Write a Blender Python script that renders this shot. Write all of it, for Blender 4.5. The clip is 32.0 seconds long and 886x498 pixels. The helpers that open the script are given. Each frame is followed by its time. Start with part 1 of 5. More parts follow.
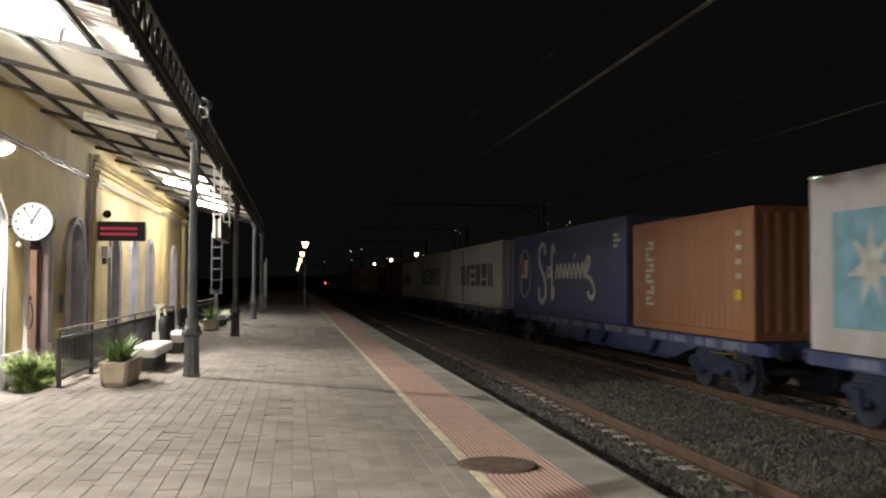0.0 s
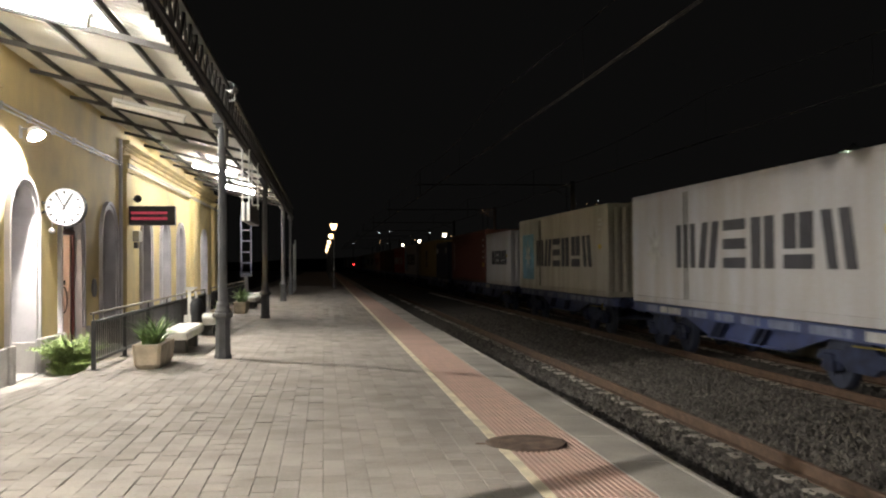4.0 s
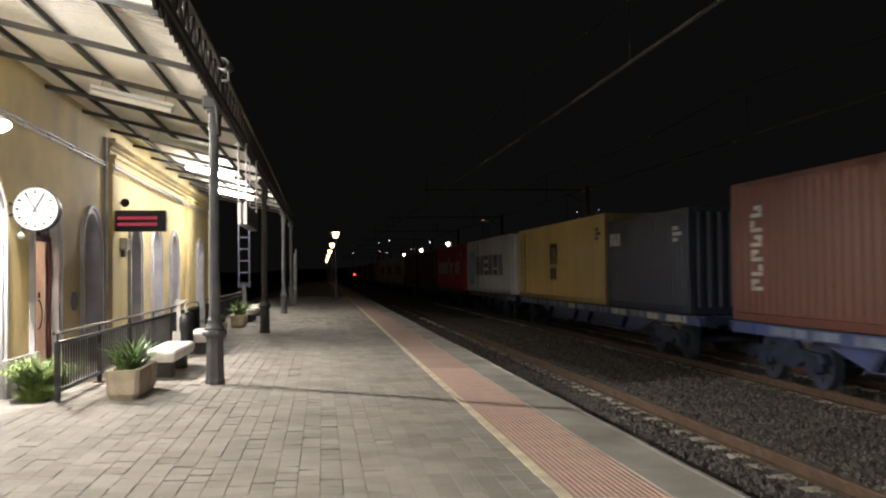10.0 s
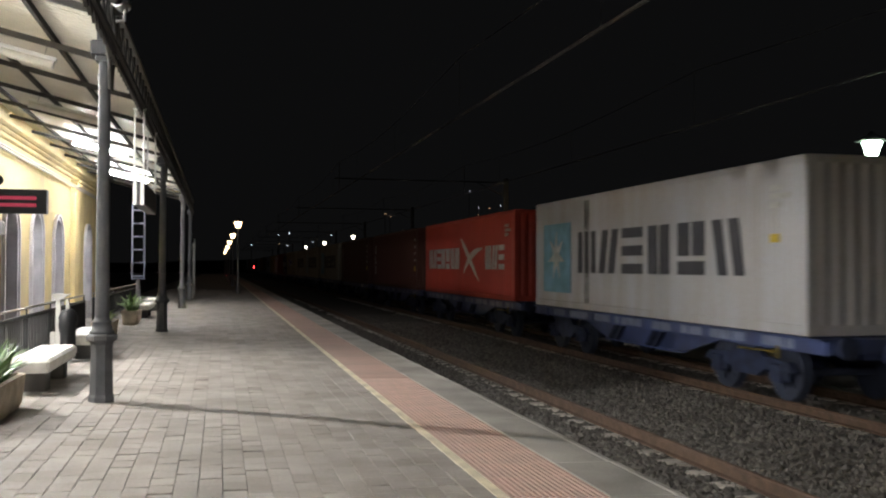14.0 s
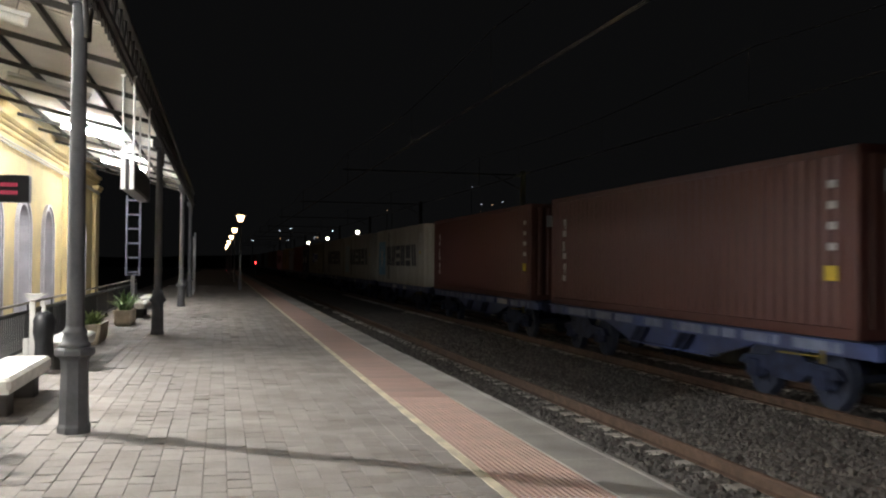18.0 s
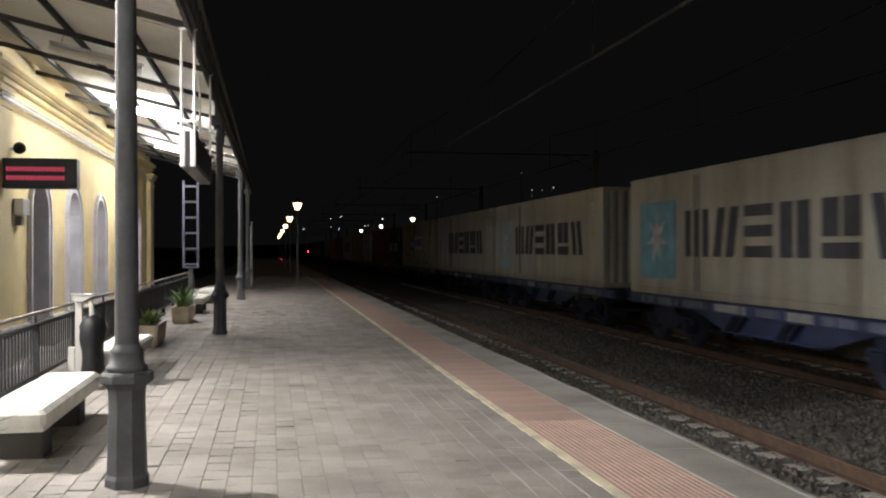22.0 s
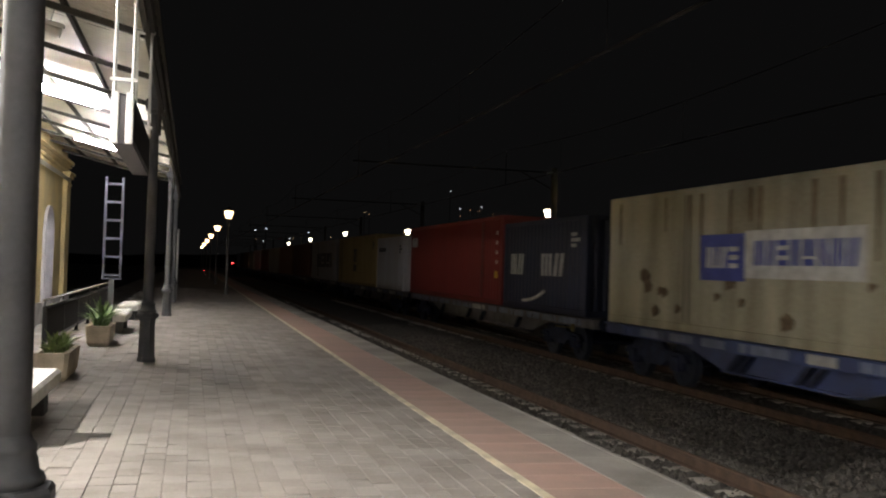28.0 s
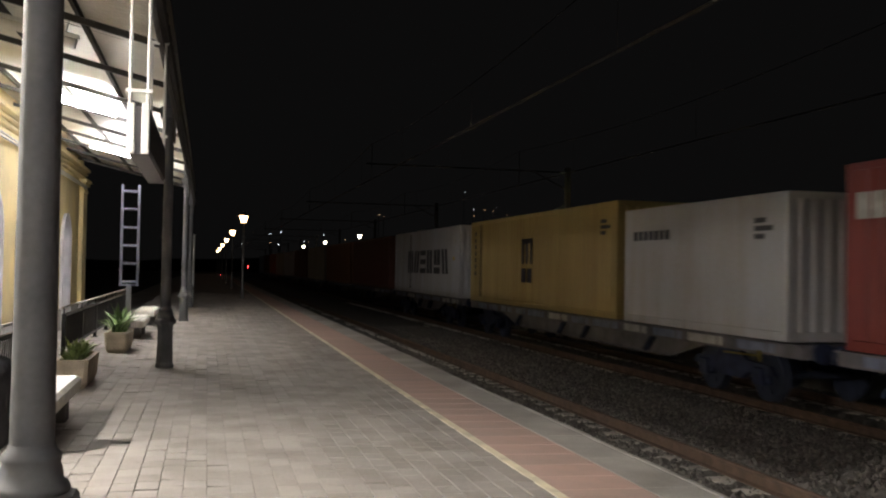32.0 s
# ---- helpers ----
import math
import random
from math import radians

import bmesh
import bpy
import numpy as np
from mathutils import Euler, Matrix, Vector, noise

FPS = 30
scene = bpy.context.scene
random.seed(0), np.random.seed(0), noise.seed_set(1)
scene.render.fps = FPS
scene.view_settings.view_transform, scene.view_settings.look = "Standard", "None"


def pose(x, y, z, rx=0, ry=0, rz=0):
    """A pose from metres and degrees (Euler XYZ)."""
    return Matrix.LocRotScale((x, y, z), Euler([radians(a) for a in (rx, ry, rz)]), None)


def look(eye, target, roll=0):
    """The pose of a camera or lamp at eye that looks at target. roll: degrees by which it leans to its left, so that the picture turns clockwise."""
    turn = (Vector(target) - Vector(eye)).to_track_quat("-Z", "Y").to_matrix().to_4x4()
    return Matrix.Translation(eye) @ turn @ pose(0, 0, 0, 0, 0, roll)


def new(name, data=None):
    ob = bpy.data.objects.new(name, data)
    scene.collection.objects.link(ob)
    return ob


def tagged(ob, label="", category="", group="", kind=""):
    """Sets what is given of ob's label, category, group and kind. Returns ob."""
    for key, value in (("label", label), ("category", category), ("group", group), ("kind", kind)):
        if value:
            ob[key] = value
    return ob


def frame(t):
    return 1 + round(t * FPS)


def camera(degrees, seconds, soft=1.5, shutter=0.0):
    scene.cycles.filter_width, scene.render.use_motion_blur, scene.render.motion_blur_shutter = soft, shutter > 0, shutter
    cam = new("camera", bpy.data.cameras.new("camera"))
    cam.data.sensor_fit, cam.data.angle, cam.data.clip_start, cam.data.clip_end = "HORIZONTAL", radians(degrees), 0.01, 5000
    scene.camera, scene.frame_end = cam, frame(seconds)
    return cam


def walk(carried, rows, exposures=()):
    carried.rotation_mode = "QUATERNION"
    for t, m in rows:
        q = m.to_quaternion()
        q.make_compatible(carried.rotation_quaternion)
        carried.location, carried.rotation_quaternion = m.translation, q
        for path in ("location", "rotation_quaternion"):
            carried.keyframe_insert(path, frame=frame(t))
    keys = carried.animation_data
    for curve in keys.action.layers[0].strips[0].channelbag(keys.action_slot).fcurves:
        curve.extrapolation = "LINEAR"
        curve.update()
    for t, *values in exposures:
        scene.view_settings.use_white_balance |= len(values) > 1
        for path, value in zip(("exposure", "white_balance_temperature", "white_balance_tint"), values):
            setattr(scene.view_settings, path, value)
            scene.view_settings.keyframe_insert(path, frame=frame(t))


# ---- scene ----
cam = camera(51.7, 32.0, soft=2.1, shutter=0.7)
PATH = [
    (0, (-0.058, 1.204, 1.413), (0.263, 3.176, 1.486), 0.2),
    (0.5, (-0.053, 1.222, 1.406), (0.269, 3.195, 1.477), 0.0),
    (1, (-0.048, 1.214, 1.408), (0.265, 3.188, 1.478), 0.0),
    (1.5, (-0.051, 1.218, 1.405), (0.252, 3.194, 1.47), -0.0),
    (2, (-0.059, 1.2, 1.409), (0.23, 3.179, 1.462), -0.2),
    (2.5, (-0.057, 1.218, 1.401), (0.222, 3.198, 1.45), -0.2),
    (3, (-0.062, 1.204, 1.405), (0.212, 3.185, 1.448), -0.4),
    (3.5, (-0.062, 1.193, 1.409), (0.208, 3.174, 1.446), -0.5),
    (5.5, (0.019, 1.266, 1.391), (0.24, 3.253, 1.4), 0.0),
    (6, (-0.011, 1.411, 1.392), (0.219, 3.397, 1.396), -0.1),
    (6.5, (-0.001, 1.622, 1.389), (0.219, 3.609, 1.41), -0.4),
    (7, (0.027, 1.832, 1.404), (0.219, 3.822, 1.445), -0.3),
    (7.5, (0.012, 2.058, 1.393), (0.211, 4.047, 1.434), 0.1),
    (8, (-0.064, 2.309, 1.392), (0.154, 4.297, 1.43), -0.3),
    (8.5, (-0.086, 2.52, 1.382), (0.134, 4.508, 1.417), -0.3),
    (9, (-0.089, 2.725, 1.391), (0.122, 4.713, 1.437), -0.2),
    (9.5, (-0.13, 2.99, 1.382), (0.102, 4.976, 1.435), -0.1),
    (10, (-0.179, 3.247, 1.385), (0.083, 5.229, 1.437), -0.7),
    (10.5, (-0.205, 3.506, 1.388), (0.047, 5.49, 1.435), -0.3),
    (11, (-0.235, 3.741, 1.391), (0.016, 5.724, 1.44), 0.2),
    (11.5, (-0.31, 3.979, 1.396), (-0.006, 5.955, 1.443), -0.1),
    (12, (-0.342, 4.251, 1.38), (0.009, 6.219, 1.437), 0.1),
    (12.5, (-0.347, 4.483, 1.392), (0.032, 6.446, 1.464), 0.5),
    (13, (-0.382, 4.729, 1.383), (0.046, 6.682, 1.447), 0.4),
    (13.5, (-0.414, 4.989, 1.378), (0.058, 6.932, 1.421), 0.2),
    (14, (-0.39, 5.289, 1.386), (0.086, 7.231, 1.425), 0.2),
    (14.5, (-0.391, 5.479, 1.388), (0.068, 7.425, 1.435), 0.4),
    (16.5, (-0.438, 6.479, 1.394), (0.042, 8.421, 1.417), -0.3),
    (17, (-0.439, 6.758, 1.397), (0.056, 8.695, 1.42), -0.4),
    (17.5, (-0.401, 7.036, 1.402), (0.08, 8.977, 1.428), 0.2),
    (18, (-0.415, 7.265, 1.393), (0.059, 9.207, 1.424), 0.5),
    (18.5, (-0.478, 7.547, 1.402), (0.013, 9.485, 1.425), 0.3),
    (19, (-0.498, 7.817, 1.399), (-0.031, 9.761, 1.426), 0.2),
    (19.5, (-0.493, 8.072, 1.403), (-0.068, 10.026, 1.436), 0.4),
    (20, (-0.569, 8.345, 1.4), (-0.155, 10.301, 1.413), 0.2),
    (20.5, (-0.601, 8.573, 1.398), (-0.203, 10.533, 1.401), 0.1),
    (21, (-0.61, 8.861, 1.404), (-0.239, 10.826, 1.413), 0.8),
    (21.5, (-0.644, 9.095, 1.411), (-0.288, 11.063, 1.423), 0.7),
    (22, (-0.683, 9.352, 1.412), (-0.313, 11.318, 1.414), -0.2),
    (22.5, (-0.687, 9.579, 1.412), (-0.313, 11.544, 1.415), 0.1),
    (23, (-0.711, 9.819, 1.434), (-0.324, 11.781, 1.45), 1.0),
    (23.5, (-0.779, 10.069, 1.445), (-0.359, 12.024, 1.461), 0.9),
    (24, (-0.81, 10.319, 1.439), (-0.377, 12.272, 1.44), 1.0),
    (24.5, (-0.807, 10.601, 1.444), (-0.407, 12.56, 1.449), 1.0),
    (26.5, (-0.951, 11.585, 1.435), (-0.498, 13.533, 1.453), 0.8),
    (27, (-0.988, 11.725, 1.454), (-0.509, 13.667, 1.486), 0.3),
    (27.5, (-0.962, 11.783, 1.467), (-0.45, 13.716, 1.499), 1.2),
    (28, (-0.973, 11.808, 1.438), (-0.443, 13.736, 1.48), 1.8),
    (28.5, (-0.95, 11.798, 1.445), (-0.433, 13.729, 1.482), 2.0),
    (29, (-0.983, 11.79, 1.463), (-0.473, 13.723, 1.496), 1.3),
    (29.5, (-0.983, 11.784, 1.453), (-0.476, 13.719, 1.487), 1.3),
    (30, (-0.972, 11.793, 1.452), (-0.469, 13.729, 1.474), 1.3),
    (30.5, (-0.98, 11.764, 1.456), (-0.484, 13.702, 1.472), 1.2),
    (31, (-0.98, 11.78, 1.44), (-0.488, 13.718, 1.465), 1.0),
    (31.5, (-0.976, 11.771, 1.446), (-0.481, 13.709, 1.479), 0.9),
    (32, (-0.979, 11.755, 1.461), (-0.48, 13.691, 1.504), 1.0),
]
walk(cam, [(t, look(eye, target, roll)) for t, eye, target, roll in PATH],
     exposures=[(0, 0.0, 6550, 11), (3.5, 0.05, 6520, 10), (6.5, 0.15, 6500, 10), (12.3, 0.12, 6500, 10), (14, 0.2, 6050, 10), (17, 0.15, 6000, 10), (20, 0.05, 6050, 11), (23, 0.05, 6050, 11), (24.3, 0.0, 6350, 11), (27, 0.05, 6300, 12), (32, 0.05, 6350, 12)])

# ---- light and sky ----
world = bpy.data.worlds.new("night")
scene.world = world
world.use_nodes = True
world.node_tree.nodes["Background"].inputs[0].default_value = (0.62, 0.60, 0.58, 1)
world.node_tree.nodes["Background"].inputs[1].default_value = 0.0054
scene.view_settings.exposure = 0.0

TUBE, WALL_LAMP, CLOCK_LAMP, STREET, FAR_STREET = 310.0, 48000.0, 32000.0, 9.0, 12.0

# ---- materials ----
def material(name, colour, rough=0.6, metal=0.0, vary=0.25, scale=3.0, fine=40.0, bump=0.15, tint=None, island=0.0, streak=False, gloss=0.5):
    m = bpy.data.materials.new(name)
    m.use_nodes = True
    n, l = m.node_tree.nodes, m.node_tree.links
    b = n["Principled BSDF"]
    co = n.new("ShaderNodeTexCoord")
    mp = n.new("ShaderNodeMapping")
    if streak:
        mp.inputs["Scale"].default_value = (1.0, 1.0, 0.12)
    l.new(co.outputs["Object"], mp.inputs["Vector"])
    big = n.new("ShaderNodeTexNoise")
    big.inputs["Scale"].default_value = scale
    big.inputs["Detail"].default_value = 6
    l.new(mp.outputs[0], big.inputs["Vector"])
    small = n.new("ShaderNodeTexNoise")
    small.inputs["Scale"].default_value = fine
    small.inputs["Detail"].default_value = 4
    l.new(co.outputs["Object"], small.inputs["Vector"])
    ramp = n.new("ShaderNodeValToRGB")
    ramp.color_ramp.elements[0].position, ramp.color_ramp.elements[1].position = 0.3, 0.7
    dark = [c * (1 - vary) for c in colour] if tint is None else tint
    light = [min(1, c * (1 + vary * 0.5)) for c in colour]
    ramp.color_ramp.elements[0].color = (*dark, 1)
    ramp.color_ramp.elements[1].color = (*light, 1)
    mix = n.new("ShaderNodeMath")
    mix.operation = "MULTIPLY_ADD"
    mix.inputs[1].default_value, mix.inputs[2].default_value = 0.35, -0.175
    l.new(small.outputs["Fac"], mix.inputs[0])
    add = n.new("ShaderNodeMath")
    l.new(big.outputs["Fac"], add.inputs[0])
    l.new(mix.outputs[0], add.inputs[1])
    out = add.outputs[0]
    if island:
        info = n.new("ShaderNodeObjectInfo")
        geo = n.new("ShaderNodeNewGeometry")
        rnd = n.new("ShaderNodeMath")
        l.new(info.outputs["Random"], rnd.inputs[0])
        l.new(geo.outputs["Random Per Island"], rnd.inputs[1])
        fr = n.new("ShaderNodeMath")
        fr.operation = "FRACT"
        l.new(rnd.outputs[0], fr.inputs[0])
        sc = n.new("ShaderNodeMath")
        sc.operation = "MULTIPLY_ADD"
        sc.inputs[1].default_value, sc.inputs[2].default_value = island, -island / 2
        l.new(fr.outputs[0], sc.inputs[0])
        add2 = n.new("ShaderNodeMath")
        l.new(out, add2.inputs[0])
        l.new(sc.outputs[0], add2.inputs[1])
        out = add2.outputs[0]
    l.new(out, ramp.inputs[0])
    l.new(ramp.outputs[0], b.inputs["Base Color"])
    rr = n.new("ShaderNodeMath")
    rr.operation = "MULTIPLY_ADD"
    rr.inputs[1].default_value, rr.inputs[2].default_value = 0.25, rough - 0.125
    l.new(small.outputs["Fac"], rr.inputs[0])
    l.new(rr.outputs[0], b.inputs["Roughness"])
    b.inputs["Metallic"].default_value = metal
    b.inputs["Specular IOR Level"].default_value = gloss
    if bump:
        bp = n.new("ShaderNodeBump")
        bp.inputs["Strength"].default_value, bp.inputs["Distance"].default_value = bump, 0.01
        l.new(small.outputs["Fac"], bp.inputs["Height"])
        l.new(bp.outputs[0], b.inputs["Normal"])
    return m


def glow(name, colour, strength):
    m = bpy.data.materials.new(name)
    m.use_nodes = True
    n, l = m.node_tree.nodes, m.node_tree.links
    n.clear()
    e = n.new("ShaderNodeEmission")
    e.inputs[0].default_value, e.inputs[1].default_value = (*colour, 1), strength
    o = n.new("ShaderNodeOutputMaterial")
    l.new(e.outputs[0], o.inputs[0])
    return m


PAVER = material("grey concrete paver", (0.305, 0.276, 0.257), 0.85, vary=0.24, scale=1.6, fine=38, bump=0.8, island=0.24, gloss=0.15)
GROUT = material("dark joint sand", (0.185, 0.167, 0.152), 0.95, fine=80)
COPING = material("grey concrete coping", (0.34, 0.318, 0.296), 0.85, gloss=0.2, vary=0.35, scale=1.2, fine=50, bump=0.3)
YELLOW_LINE = material("worn cream yellow line", (0.68, 0.61, 0.46), 0.75, vary=0.3, scale=4, tint=(0.47, 0.42, 0.34), gloss=0.2)
TACTILE = material("red tactile concrete", (0.44, 0.28, 0.24), 0.85, vary=0.35, scale=1.5, fine=50, tint=(0.36, 0.27, 0.237), island=0.12, gloss=0.2)
IRON = material("rusty cast iron", (0.15, 0.105, 0.085), 0.75, 0.1, vary=0.5, scale=8)
EDGE_WALL = material("dark platform wall", (0.07, 0.06, 0.055), 0.95, vary=0.5)
BALLAST = material("grey ballast", (0.10, 0.09, 0.082), 0.95, vary=0.5, scale=9, fine=30, bump=0.9, island=0.35)
STONE_BIT = material("ballast stones", (0.12, 0.108, 0.098), 0.9, vary=0.5, scale=5, island=0.5)
RUST_RAIL = material("rusty rail side", (0.105, 0.064, 0.043), 0.85, 0.0, vary=0.4, scale=6)
RAIL_TOP = material("worn rail head", (0.14, 0.085, 0.06), 0.7, 0.2, vary=0.3)
SLEEPER = material("pale concrete sleeper", (0.52, 0.48, 0.43), 0.85, vary=0.4, scale=3, island=0.3)
SOIL = material("dark soil", (0.05, 0.045, 0.04), 1.0)
GRAPHITE = material("dark grey column paint", (0.085, 0.085, 0.09), 0.65, 0.0, vary=0.25, scale=5, gloss=0.3)
TRUSS_PAINT = material("dark brown iron paint", (0.06, 0.056, 0.052), 0.75, 0.0, vary=0.25, gloss=0.25)
SHEET = material("white corrugated sheet", (0.80, 0.78, 0.72), 0.5, vary=0.15, scale=0.8)
OCHRE = material("ochre yellow plaster", (0.58, 0.45, 0.20), 0.85, vary=0.22, scale=0.9, fine=50, bump=0.2, tint=(0.43, 0.35, 0.20))
STONE = material("grey violet stone trim", (0.45, 0.43, 0.46), 0.75, vary=0.2, scale=2, fine=60)
PLINTH = material("grey plinth stone", (0.36, 0.34, 0.33), 0.85, vary=0.3, scale=2)
DARK_DOOR = material("dark grey painted door", (0.13, 0.12, 0.13), 0.5, vary=0.15)
GREY_DOOR = material("grey painted shutter", (0.36, 0.34, 0.37), 0.55, vary=0.12)
RED_WOOD = material("dark red wood", (0.085, 0.02, 0.02), 0.45, vary=0.3, streak=True, scale=8)
PALE_WOOD = material("pale pinkish door paint", (0.66, 0.50, 0.42), 0.5, vary=0.2)
WHITE_METAL = material("white enamel", (0.72, 0.72, 0.70), 0.35, vary=0.08)
CONDUIT = material("grey conduit", (0.36, 0.35, 0.33), 0.5, vary=0.15)
GALV = material("galvanised steel", (0.42, 0.42, 0.41), 0.4, 0.7, vary=0.2)
HANDRAIL = material("worn brown handrail paint", (0.17, 0.14, 0.10), 0.45, 0.1, vary=0.3)
BLACK = material("matt black housing", (0.02, 0.02, 0.022), 0.5, vary=0.2)
CLOCK_FACE = material("white clock face", (0.36, 0.36, 0.37), 0.45, vary=0.04, bump=0)
MARBLE = material("white terrazzo bench", (0.68, 0.66, 0.60), 0.5, vary=0.2, scale=6, fine=90)
DARK_STONE = material("dark bench support", (0.10, 0.095, 0.09), 0.8)
PLANTER_MAT = material("washed concrete planter", (0.48, 0.41, 0.31), 0.9, vary=0.35, scale=5, fine=70, bump=0.5)
EARTH = material("planter soil", (0.06, 0.045, 0.03), 1.0)
LEAF = material("green leaves", (0.14, 0.23, 0.07), 0.5, vary=0.5, scale=4, island=0.5, bump=0)
FERN = material("fern green leaves", (0.20, 0.27, 0.09), 0.55, vary=0.45, scale=4, island=0.5, bump=0)
BAG = material("black plastic bag", (0.012, 0.012, 0.014), 0.55, vary=0.2, bump=0.6, fine=25, gloss=0.3)
PANEL = material("dark perforated infill panel", (0.045, 0.045, 0.05), 0.5)
BLUE_WAGON = material("blue wagon paint", (0.065, 0.095, 0.26), 0.5, vary=0.5, scale=1.2, tint=(0.055, 0.065, 0.13))
GREY_WAGON = material("dusty grey wagon paint", (0.20, 0.19, 0.22), 0.7, vary=0.4, scale=2)
# gloom under the wagons is put into the bogie and wheel colours
BOGIE = material("darkened blue bogie paint", (0.024, 0.033, 0.078), 0.85, 0.0, vary=0.5, scale=5)
WHEEL = material("dull blue grey wheel steel", (0.034, 0.042, 0.075), 0.8, 0.0, vary=0.4)
PATCH = material("white lit sill plate", (0.62, 0.62, 0.62), 0.6, vary=0.3, scale=5)
YELLOW_BAR = material("yellow handbrake bar", (0.22, 0.17, 0.04), 0.6)
DARK_MAST = material("dark grey mast paint", (0.11, 0.105, 0.10), 0.9, 0.0)
CABLE = material("dull copper wire", (0.10, 0.092, 0.08), 0.5, 0.3)
MAST = material("grey mast", (0.14, 0.14, 0.14), 0.6, 0.3)
GLASS_DARK = material("dark window glass", (0.012, 0.012, 0.015), 0.12, vary=0.1, bump=0, gloss=0.6)
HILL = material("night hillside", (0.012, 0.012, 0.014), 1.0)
TUBE_GLOW = glow("lit fluorescent tube", (1.0, 0.98, 0.92), TUBE)
NEW_TUBE_GLOW = glow("lit new fluorescent tube", (1.0, 0.97, 0.90), TUBE * 1.42)
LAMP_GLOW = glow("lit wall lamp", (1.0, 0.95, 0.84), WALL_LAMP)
CLOCK_LAMP_GLOW = glow("lit lamp beside the clock", (1.0, 0.95, 0.84), CLOCK_LAMP)
STREET_GLOW = glow("warm street lantern", (1.0, 0.66, 0.33), STREET)
PALE_STREET_GLOW = glow("pale street lantern", (1.0, 0.86, 0.62), FAR_STREET)
GREEN_STREET_GLOW = glow("pale greenish street lantern", (0.72, 1.0, 0.70), FAR_STREET)
LADDER = material("blue grey ladder paint", (0.10, 0.105, 0.14), 0.6, 0.1)
RED_GLOW = glow("red signal lens", (1.0, 0.03, 0.03), 22.0)
LED_RED = glow("red display letters", (0.9, 0.10, 0.16), 0.55)
CITY_WHITE = glow("distant white lamp", (0.9, 0.95, 1.0), 3.5)
CITY_WARM = glow("distant warm lamp", (1.0, 0.6, 0.3), 2.5)
ROOM_GLOW = glow("lit ceiling lamp in the hall", (1.0, 0.75, 0.55), 90.0)


